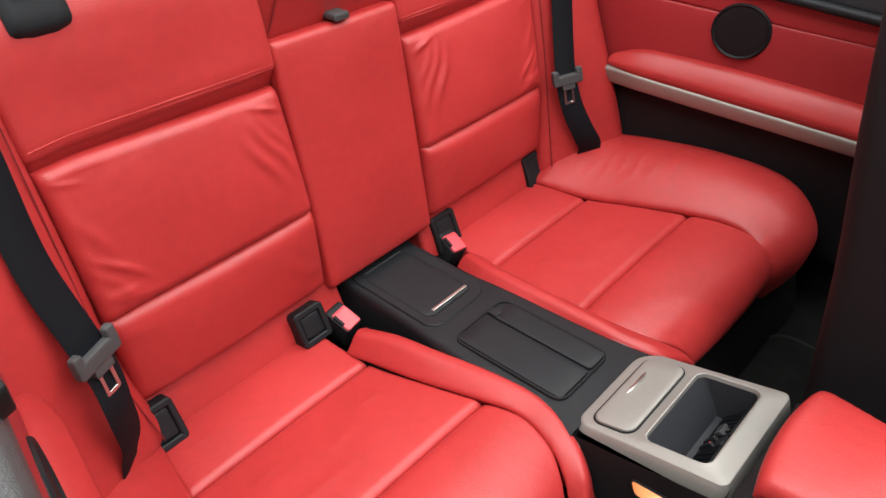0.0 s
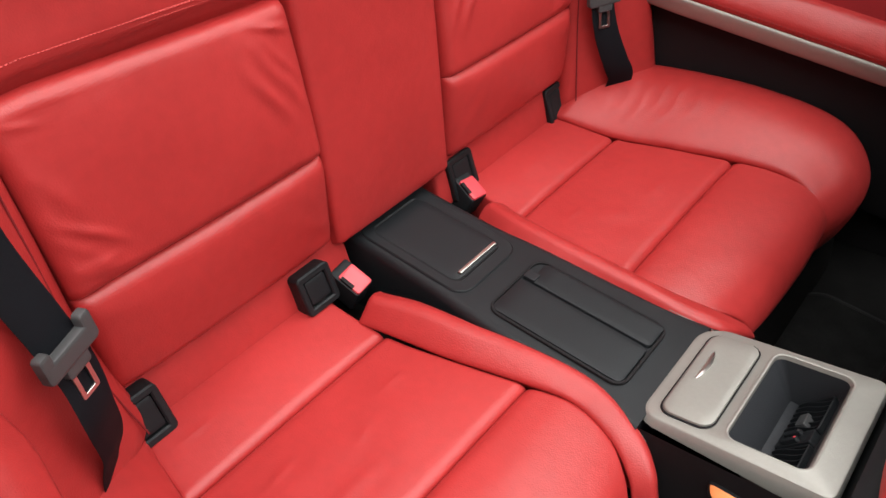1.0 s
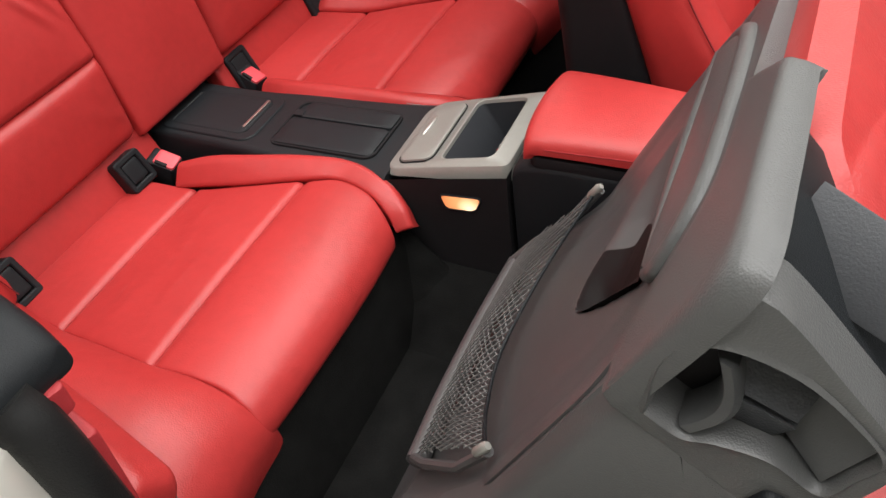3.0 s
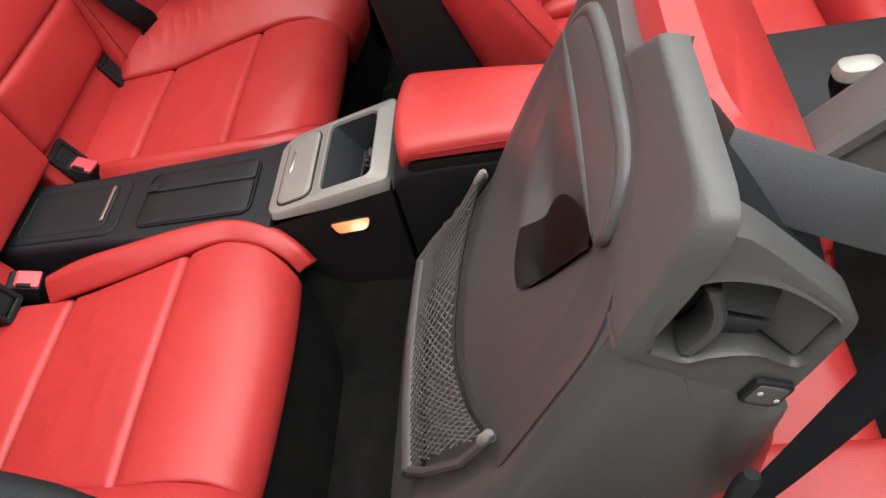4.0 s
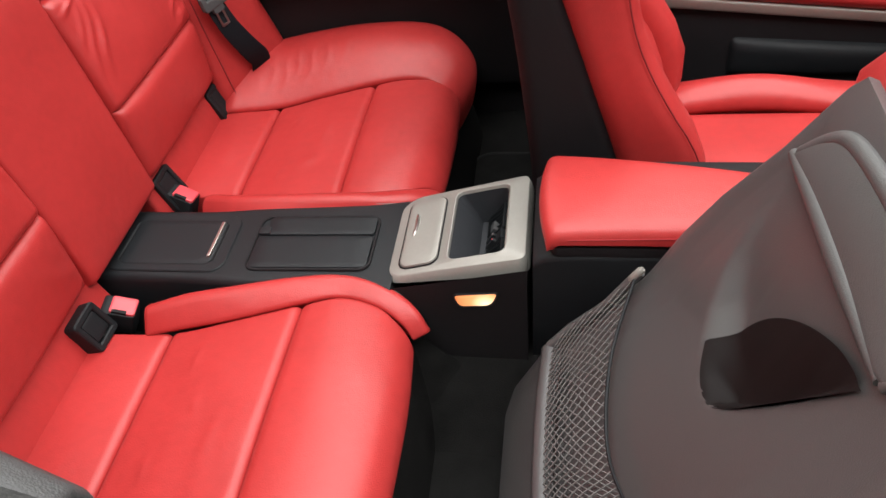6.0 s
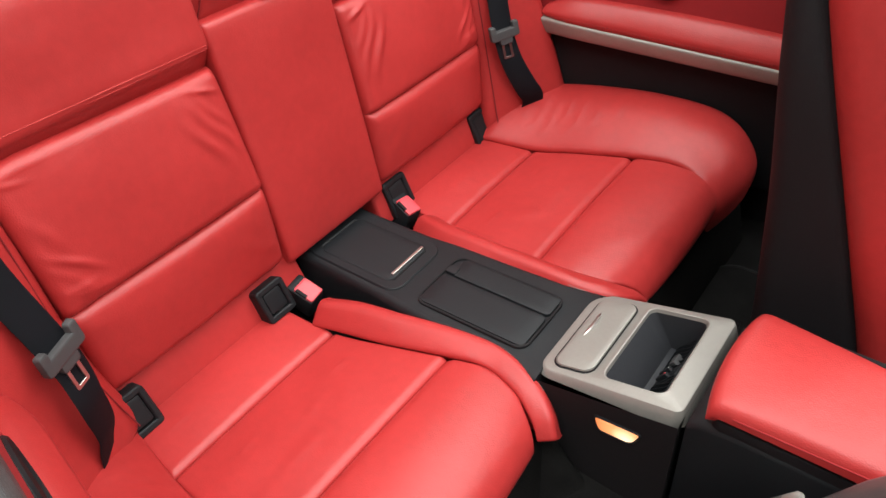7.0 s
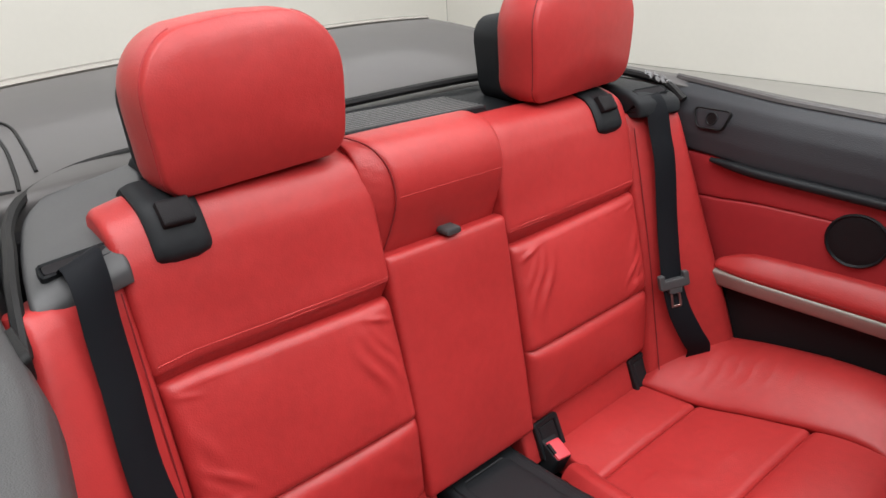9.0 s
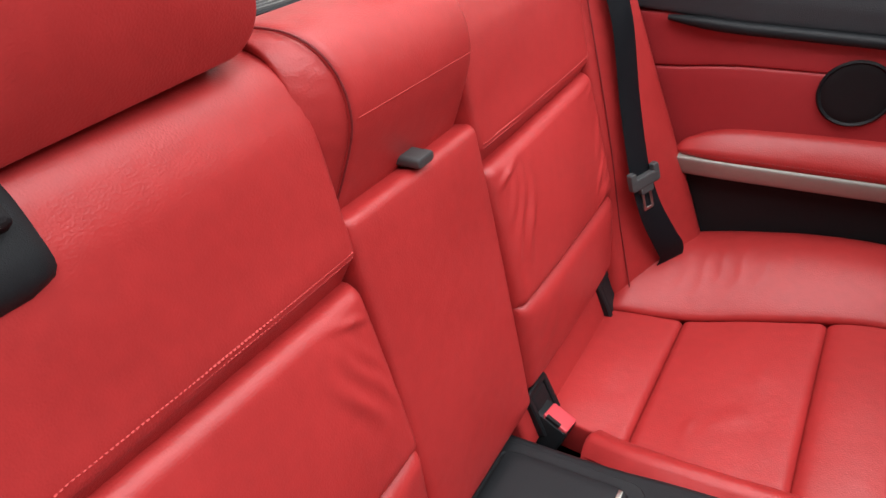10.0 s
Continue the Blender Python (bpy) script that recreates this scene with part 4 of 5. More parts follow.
def tunnel_carpet(s):
    hi = spl((0.35, s * 0.112, 0.450), (0.40, s * 0.114, 0.405), (0.46, s * 0.117, 0.350), (0.52, s * 0.121, 0.305), (0.60, s * 0.130, 0.276))
    lo = spl((0.35, s * 0.190, 0.300), (0.40, s * 0.200, 0.275), (0.46, s * 0.205, 0.270), (0.52, s * 0.205, 0.266), (0.60, s * 0.205, 0.264))
    bow = lambda u, v: hi(u) * (1 - v) + lo(u) * v - V3(0, -s * 0.012, 0.016) * math.sin(math.pi * v)
    ob = part("tunnel_carpet", pillow(bow, 0.006, 0.02, 18, 10, 0.0, (0, s, 0.6), wob=lambda u, v, p: 0.002 * noise.noise(p * 16)), CARPET)
    tagged(ob, "black carpet rising to the centre tunnel", "car carpet", kind="structure")


for s in (-1, 1):
    tunnel_carpet(s)


# ---- side trim ----


def side_trim(s):
    th = empty("side_trim_panel", (0.15, s * 0.62, 0.5), label="red and black rear side trim panel with an armrest", category="trim panel", group="side trim panels", kind="structure")
    out = (0, -s, 0.1)
    xe = 0.62 if s > 0 else 0.47
    xb = xe if s > 0 else 0.33
    st = 0.0 if s > 0 else 0.007
    # black lower panel
    def field(x0, x1, ya, za, yb, zb, slope=0.085, x2=None):
        def f(u, v):
            xa = x0 if x2 is None else x0 * (1 - v) + x2 * v
            x = xa + (x1 - xa) * u
            e = max(0, x - 0.22) * max(0, zb - 0.75) * 1.4 if s < 0 else 0
            return V3(x, s * (ya * (1 - v) + yb * v + fl(x)), za * (1 - v) + zb * v - slope * max(-0.1, x) - e * v)
        return f
    part("lower_panel", pillow(field(-0.10, xe, 0.632, 0.40, 0.614, 0.678), 0.01, 0.03, 14, 8, 0.002, out), BLACK_SOFT, th, "black textured lower panel")
    part("metal_strip", pillow(field(-0.068, xe - 0.01, 0.590 + st, 0.667, 0.582 + st, 0.702), 0.005, 0.03, 20, 4, 0.003, out), ALU, th, "brushed metal accent strip")
    pad = field(-0.070, xe, 0.579, 0.704, 0.618, 0.748)
    tip = lambda u: math.sqrt(max(0.02, 1 - max(0, 1 - u / 0.16) ** 2))
    part("armrest_pad", pillow(lambda u, v: pad(u, 0.25 + (v - 0.25) * tip(u)) + V3(0, 0, 0.014 * math.sin(math.pi * u) * v), 0.016, 0.04, 24, 8, 0.010, (0, -s, 1), wob=lambda u, v, p: 0.0008 * noise.noise(p * 20)), LEATHER, th, "padded red leather armrest")
    f = lambda t: pad(0.03 + 0.94 * t, 0.16) + V3(0, -s * 0.008, 0.003)
    if s > 0:
        part("pad_stitching", stitches(f, 90, 0.004, 0.0006, (0, -s, 0.3)), LEATHER_DARK, th)
    # red upper panels in two fields
    part("upper_panel", pillow(field(-0.10, xe, 0.624, 0.690, 0.610, 0.852, 0.06, -0.13), 0.005, 0.03, 16, 8, 0.003, out), LEATHER_DOOR, th, "red leather upper panel")
    part("upper_panel", pillow(field(-0.13, xe, 0.610, 0.853, 0.608, 0.945, 0.07, -0.16), 0.005, 0.03, 16, 8, 0.002, out), LEATHER_DOOR, th, "red leather upper panel")
    # speaker
    pl = lambda p, q, c: (0.174 + p, s * (0.613 - c + fl(0.174 + p)), 0.816 + q)
    part("speaker_rim", frame_ring(pl, 0, 0, 0.052, 0.052, 0.0519, 0.006, -0.01, 0.009, 0.003, 10), BLACK, th)
    part("speaker_grille", plate(pl, 0, 0, 0.0468, 0.0468, 0.0467, -0.01, 0.006, 0.002, 10), BLACK_SOFT, th, "round black loudspeaker grille")
    # padded dark rail under the belt line
    rings = []
    for i in range(25):
        x = -0.098 + (xe + 0.088) * i / 24
        p = V3(x, s * (0.600 + fl(x)), 0.925 - 0.10 * (x + 0.1))
        k = min(1, 0.45 + i / 3)
        rings.append(rring(0, 0, 0.011 * k, 0.0085 * k, 0.0075 * k, lambda a, b, p=p: (p.x, p.y + a, p.z + b), 4))
    if s > 0:
        part("rail", loft(rings), BLACK, th, "dark padded rail", lean=False)
    # black belt-line trim, turning outwards at the top
    sec = [(0.603, 0.930), (0.604, 0.965), (0.611, 1.000), (0.626, 1.030), (0.648, 1.044), (0.668, 1.044)] if s > 0 else [(0.612, 0.920), (0.606, 0.97), (0.602, 1.01), (0.602, 1.042), (0.608, 1.062), (0.622, 1.074), (0.645, 1.078), (0.685, 1.070), (0.735, 1.045), (0.775, 1.0)]

    def belt(u, v):
        k = v * (len(sec) - 1)
        i = min(int(k), len(sec) - 2)
        q = k - i
        y = sec[i][0] * (1 - q) + sec[i + 1][0] * q
        z = sec[i][1] * (1 - q) + sec[i + 1][1] * q
        xr = -0.225 if s > 0 else -0.46
        x = xr + (xb - xr + 0.6 * (s > 0)) * u
        if s < 0:
            q = max(0, min(1, (-0.17 - x) / 0.27))
            y -= 0.060 * q * q * (3 - 2 * q)
        e = max(0, x - 0.22) if s < 0 else 0
        return V3(x, s * (y + fl(x)), 0.92 + (z - 0.92) * (1 - 2.1 * e) - 0.10 * (max(x, -0.2) + 0.1) - 0.10 * e)
    # one trim in two tones: the near copy has reflected light in its colour
    part("belt_line_trim", pillow(belt, 0.006, 0.02, 34, 27, 0.0, (0, -s, 0.5)), BODY_TOP if s < 0 else BELT, th, "grained dark grey belt-line trim", lean=False)
    if s < 0:
        # end cap of the belt line at the door opening
        ends = ((0.300, -0.735, 0.935, 0.078, 0.060), (0.34, -0.735, 0.918, 0.076, 0.050), (0.38, -0.734, 0.900, 0.070, 0.036), (0.42, -0.730, 0.882, 0.063, 0.028), (0.442, -0.728, 0.870, 0.059, 0.023), (0.455, -0.725, 0.864, 0.053, 0.018), (0.463, -0.720, 0.860, 0.046, 0.014), (0.466, -0.720, 0.859, 0.030, 0.005))
        rings = [rring(y, z, hw, hh, hh * 0.7, lambda a, b, x=x: (x, a, b - 0.12 * (a + 0.711)), 5) for x, y, z, hw, hh in ends]
        part("end_cap", loft(rings), BLACK, th, "black moulded end cap", lean=False)
    # child-lock style pin recess
    for px, kx in ((-0.108, 0.0), (0.235, 1.0)):
        py, pz = (0.608 + fl(px), 1.001 - 0.03 * kx) if s > 0 else (0.602 + fl(px), 1.040 - 0.034 * kx)
        pp = lambda a, b, c: (px + a * (1 + 10 * b), s * (py - c * 0.95 + 0.30 * b * (s > 0)), pz + b + 0.3 * c)
        part("pin_bezel", frame_ring(pp, 0, 0, 0.034, 0.019, 0.010, 0.0025, -0.006, 0.004, 0.0010), RUBBER, th, lean=False)
        part("pin_plate", plate(pp, 0, 0, 0.0315, 0.0165, 0.008, -0.006, 0.0022, 0.001), BELT, th, lean=False)
        part("pin_collar", frame_ring(pp, 0.002, 0, 0.0125, 0.0125, 0.0124, 0.003, -0.004, 0.0045, 0.001), BLACK, th, lean=False)
        part("pin_hole", plate(pp, 0.002, 0, 0.0100, 0.0100, 0.0099, -0.004, 0.0028, 0.0004), WOODY, th, "dark pin hole", lean=False)
    return th


for s in (-1, 1):
    side_trim(s)


def belt_outlet(s):
    th = empty("belt_outlet_cover", (-0.25, s * 0.53, 1.05), label="black moulded belt outlet cover with a slot", category="trim cover", group="belt outlet covers")
    if s > 0:
        prof = spl((-0.172, 0, 1.044), (-0.173, 0, 1.060), (-0.180, 0, 1.076), (-0.205, 0, 1.091), (-0.26, 0, 1.104), (-0.34, 0, 1.114), (-0.43, 0, 1.118))

        def S(u, v):
            p = prof(v)
            y1 = 0.574 + 0.022 * math.sin(math.pi * min(1, v * 1.2) * 0.55) - 0.075 * max(0, v - 0.6) * 2.0
            return V3(p.x + 0.020 * u * (1 - v), 0.470 + (y1 - 0.470) * u, p.z - 0.022 * u * u * v)
        part("cover", pillow(S, 0.010, 0.04, 14, 24, 0.002, (0.5, 0, 1)), BLACK, th)
        place, m = Vector((-0.193, 0.526, 1.0845)), Vector((0.55, 0, 0.83))
    else:
        outer = spl((-0.172, -0.574, 1.030), (-0.178, -0.574, 1.048), (-0.200, -0.571, 1.062), (-0.250, -0.562, 1.070), (-0.32, -0.546, 1.076), (-0.40, -0.520, 1.083), (-0.465, -0.470, 1.091))
        inner = spl((-0.186, -0.462, 1.040), (-0.190, -0.462, 1.062), (-0.214, -0.461, 1.078), (-0.265, -0.456, 1.088), (-0.33, -0.400, 1.094), (-0.40, -0.365, 1.098), (-0.47, -0.350, 1.100))
        # grey instead of black: the light this cover reflects is put into its colour
        part("cover", pillow(lambda u, v: inner(v) * (1 - u) + outer(v) * u, 0.006, 0.04, 14, 30, 0.003, (0.3, 0, 1)), GREYP, th, lean=False)
        place, m = Vector((-0.214, -0.512, 1.0745)), Vector((0.40, 0, 0.92))
    t = Vector((-m.z, 0, m.x))
    pl = lambda a, b, c: place + Vector((0.12, s, 0)).normalized() * a + t * b + m * c
    part("slot", plate(pl, 0, 0, 0.036, 0.007, 0.004, -0.01, 0.0045, 0.0005), DARK, th, "dark belt slot", lean=s > 0)
    part("slot_lip", frame_ring(pl, 0, 0, 0.041, 0.0115, 0.006, 0.004, -0.01, 0.006, 0.002), BLACK, th, lean=s > 0)
    return th


for s in (-1, 1):
    belt_outlet(s)

# ---- rear deck and body ----


def rear_shelf():
    th = empty("rear_shelf", (-0.33, 0, 1.06), label="black rear shelf with a slatted air grille", category="parcel shelf", kind="structure")
    S = lambda u, v: V3(-0.245 - 0.215 * v, -0.365 + 0.82 * u, 1.083 + 0.016 * math.sin(math.pi / 2 * v))
    part("shelf", pillow(S, 0.02, 0.06, 30, 10, 0.0, (0, 0, 1)), BLACK, th)
    pl = lambda a, b, c: (-0.340 + a + 0.06 * b, b, 1.0985 + c)
    g = part("grille_frame", frame_ring(pl, 0, 0.02, 0.060, 0.160, 0.012, 0.005, -0.006, 0.008, 0.002), BLACK, th)
    part("grille_bed", plate(pl, 0, 0.02, 0.056, 0.156, 0.01, -0.008, 0.001, 0.001), WOODY, th)
    for k in range(10):
        part("grille_slat", plate(pl, -0.0485 + 0.0108 * k, 0.02, 0.0026, 0.155, 0.001, 0.0, 0.0085, 0.001, 1), SHELL, g)
    rim = spl((-0.150, -0.596, 1.015), (-0.180, -0.588, 1.045), (-0.220, -0.578, 1.068), (-0.29, -0.562, 1.078), (-0.37, -0.545, 1.083), (-0.45, -0.508, 1.090), (-0.495, -0.44, 1.098), (-0.502, -0.36, 1.103), (-0.478, -0.2, 1.107), (-0.458, 0, 1.108), (-0.448, 0.2, 1.104), (-0.435, 0.35, 1.098), (-0.41, 0.46, 1.09), (-0.36, 0.55, 1.082), (-0.29, 0.595, 1.072), (-0.215, 0.612, 1.056), (-0.170, 0.608, 1.030))
    part("rear_rim", tube(along(rim, 110), 0.008, 8), RUBBER, th, "black rubber rear lip", lean=False)
    return th


rear_shelf()


def deck():
    th = empty("deck_lid", (-0.9, 0, 1.0), label="warm grey metallic rear deck lid behind the seats", category="car bodywork", kind="structure")

    def height(x, y):
        v = max(0, min(1, (-0.46 - x) / 0.6))
        return 1.094 + 0.060 * math.sin(math.pi * 0.62 * v) - 0.012 * (y / 0.62) ** 4 - 0.012 * (y / 0.62) * (1 - v)

    def S(u, v):
        q = 2 * u - 1
        x, y = -0.44 - 0.58 * v + 0.07 * q * q * v, (0.655 - 0.03 * v) * q
        return V3(x, y, height(x, y))
    part("lid_skin", pillow(S, 0.02, 0.03, 30, 30, 0.0, (0, 0, 1)), PAINT, th, lean=False)
    for pts in (((-0.92, -0.56), (-0.80, -0.534), (-0.755, -0.490), (-0.70, -0.458), (-0.60, -0.462), (-0.505, -0.472)),
                ((-0.90, -0.565), (-0.765, -0.545), (-0.725, -0.490), (-0.62, -0.485), (-0.517, -0.497), (-0.46, -0.507)),
                ((-0.462, -0.512), (-0.475, -0.56), (-0.49, -0.62))):
        cut = spl(*[(x, y, height(x, y) + 0.0008) for x, y in pts])
        part("shut_line", tube(along(cut, 30), 0.0028, 6), RUBBER, th, "dark panel gap", lean=False)
    edge = [S(u / 40, 1.0) + V3(-0.012, 0, 0.002) for u in range(41)]
    # light along the grey deck's edge, put in as a pale metal tube
    part("rear_edge", tube(edge, lambda t: 0.012 - 0.007 * t, 8), ALU, th, "rear lip in pale metal that stands in for light on it", lean=False)
    return th


deck()


def quarter(s):
    th = empty("rear_quarter", (-0.3, s * 0.75, 0.3), label="warm grey metallic rear quarter bodywork", category="car bodywork", group="rear quarters", kind="structure")
    far = s > 0
    sec = [(0.650, 1.038), (0.682, 1.046), (0.722, 1.040), (0.775, 1.005), (0.81, 0.93), (0.84, 0.82), (0.86, 0.68), (0.865, 0.50), (0.85, 0.32)]
    xe = 1.9 if far else 0.455

    def S(u, v):
        k = v * (len(sec) - 1)
        i = min(int(k), len(sec) - 2)
        q = k - i
        y = sec[i][0] * (1 - q) + sec[i + 1][0] * q
        z = sec[i][1] * (1 - q) + sec[i + 1][1] * q
        x = -1.35 + (xe + 1.35) * u
        back = max(0, min(1, (-0.16 - x) / 0.12))
        back = back * back * (3 - 2 * back)
        lift = -0.10 * (max(x, -0.2) + 0.1) + 0.012 * back + 0.02 * max(0, min(1, (-0.3 - x) / 0.3)) + (0 if far else 0.010)
        inn = (0.055 if far else 0.072) * back
        return V3(x, s * (y + fl(x) * (1 - v) ** 2 - inn * max(0, 1 - v / 0.4)), z + lift * (1 - v))
    part("outer_skin", pillow(S, 0.006, 0.02, 60, 30, 0.0, (0, s, 0.6)), PAINT if far else BODY_TOP, th, lean=False)
    if far:
        edge = lambda t: V3(-0.22 + 1.2 * t, 0.6635 + fl(-0.22 + 1.2 * t), 1.0465 - 0.10 * (-0.12 + 1.2 * t))
        part("window_seal", tube(along(edge, 40), 0.008, 8), BROWN_BOUNCE, th, "brown-grey window seal", lean=False)
    return th


for s in (-1, 1):
    quarter(s)


def torn_film():
    """A scrap of clear protective film caught beside the belt outlet."""
    bm = bmesh.new()
    V = [[bm.verts.new(V3(-0.205 - 0.055 * i / 12, 0.600 + 0.016 * j / 5, 1.058 + 0.014 * noise.noise(V3(i * 0.55, j * 0.7, 2)) + 0.004 * (i % 2) + 0.012 * i / 12)) for j in range(6)] for i in range(13)]
    for i in range(12):
        for j in range(5):
            if noise.noise(V3(i * 0.9, j * 1.3, 7)) > -0.28:
                bm.faces.new((V[i][j], V[i + 1][j], V[i + 1][j + 1], V[i][j + 1]))
    ob = part("torn_film", bm, FILM, None, smooth=False, lean=False)
    tagged(ob, "small crumpled scrap of pale plastic film by the belt outlet", "plastic scrap")


torn_film()


def door_jamb():
    th = empty("door_jamb", (0.46, -0.72, 0.3), label="door jamb with reflected light put in as pale paint, a black seal and steel striker", category="door jamb", kind="structure")
    S = ruled(lambda u: V3(0.466, -0.736 - 0.12 * u, 0.850 - 0.04 * u), lambda u: V3(0.46, -0.738 - 0.12 * u, 0.30))
    # grey bodywork drawn pale to carry the light it reflects
    part("jamb_skin", pillow(S, 0.01, 0.02, 6, 16, 0.004, (1, -0.2, 0)), PAINT_LIGHT, th)
    seal = spl((0.455, -0.726, 0.862), (0.470, -0.726, 0.82), (0.470, -0.730, 0.70), (0.455, -0.732, 0.45), (0.50, -0.738, 0.36), (0.7, -0.738, 0.345), (1.5, -0.738, 0.345))
    part("door_seal", tube(along(seal, 50), 0.021, 10), RUBBER, th, "black rubber door seal")
    pl = lambda a, b, c: (0.452 + c, -0.80 + a, 0.70 + b)
    st = part("striker_plate", plate(pl, 0, 0, 0.022, 0.034, 0.006, 0.0, 0.008, 0.001), STEEL, th, "steel lock striker")
    part("striker_bar", tube([pl(-0.008, -0.014, 0.006), pl(-0.008, -0.014, 0.03), pl(-0.008, 0.014, 0.03), pl(-0.008, 0.014, 0.006)], 0.0045, 8), STEEL, st)
    return th


door_jamb()


def sill():
    th = empty("door_sill", (1.0, -0.70, 0.3), label="dark carpeted door sill", category="door sill", kind="structure")
    S = ruled(lambda u: V3(0.44 + 1.3 * u, -0.635, 0.30), lambda u: V3(0.44 + 1.3 * u, -0.84, 0.335))
    part("sill_top", pillow(S, 0.01, 0.08, 10, 8, 0.012, (0, 0, 1)), BLACK_SOFT, th)
    return th


sill()


def far_door():
    th = empty("far_door_panel", (1.3, 0.65, 0.3), label="red and black trim of the far front door", category="door trim", kind="structure")
    S = ruled(lambda u: V3(0.63 + 1.1 * u, 0.745, 0.30), lambda u: V3(0.63 + 1.1 * u, 0.745, 0.557 - 0.11 * u))
    part("lower_panel", pillow(S, 0.01, 0.03, 10, 8, 0.004, (0, -1, 0)), BLACK_SOFT, th, "black lower door panel")
    S4 = ruled(lambda u: V3(0.66 + 1.05 * u, 0.728, 0.556 - 0.105 * u), lambda u: V3(0.66 + 1.05 * u, 0.724, 0.584 - 0.105 * u))
    part("metal_strip", pillow(S4, 0.005, 0.03, 20, 4, 0.002, (0, -1, 0)), ALU, th, "brushed metal accent strip")
    S5 = ruled(lambda u: V3(0.97 + 0.42 * u, 0.735, 0.36), lambda u: V3(0.97 + 0.42 * u, 0.728, 0.462 - 0.03 * u))
    part("map_pocket", pillow(S5, 0.02, 0.02, 12, 6, 0.012, (0, -1, 0)), BLACK, th, "black moulded door pocket")
    S2 = ruled(lambda u: V3(0.63 + 1.1 * u, 0.735, 0.596 - 0.11 * u), lambda u: V3(0.63 + 1.1 * u, 0.735, 0.92 - 0.05 * u))
    part("upper_panel", pillow(S2, 0.02, 0.03, 10, 8, 0.01, (0, -1, 0)), LEATHER_DOOR, th)
    S3 = ruled(lambda u: V3(0.72 + 0.8 * u, 0.712, 0.592 - 0.08 * u), lambda u: V3(0.72 + 0.8 * u, 0.738, 0.630 - 0.08 * u))
    part("armrest", pillow(S3, 0.015, 0.04, 16, 6, 0.01, (0, -1, 1)), LEATHER, th, "red leather door armrest")
    return th


far_door()


def dash():
    th = empty("dashboard", (1.75, 0, 0.3), label="black dashboard and footwell bulkhead", category="dashboard", kind="structure")
    S = ruled(lambda u: V3(1.75, -0.68 + 1.36 * u, 0.26), lambda u: V3(1.55, -0.68 + 1.36 * u, 0.98))
    part("panel", pillow(S, 0.03, 0.1, 12, 12, 0.02, (-1, 0, 0)), BLACK_SOFT, th)
    return th


dash()

# ---- front seats ----
TILT = radians(24.5)
UV, WV = V3(math.sin(TILT), 0, math.cos(TILT)), V3(-math.cos(TILT), 0, math.sin(TILT))


def SL(y, v, w):
    """A place on the folded seat back: across, up along the back, out to the rear."""
    return V3(0.70, y, 0.60) + UV * v + WV * w


def wback(v):
    """How far the rear shell stands out, along its height."""
    return 0.050 * max(0, min(1, (0.02 - v) / 0.18)) ** 1.3


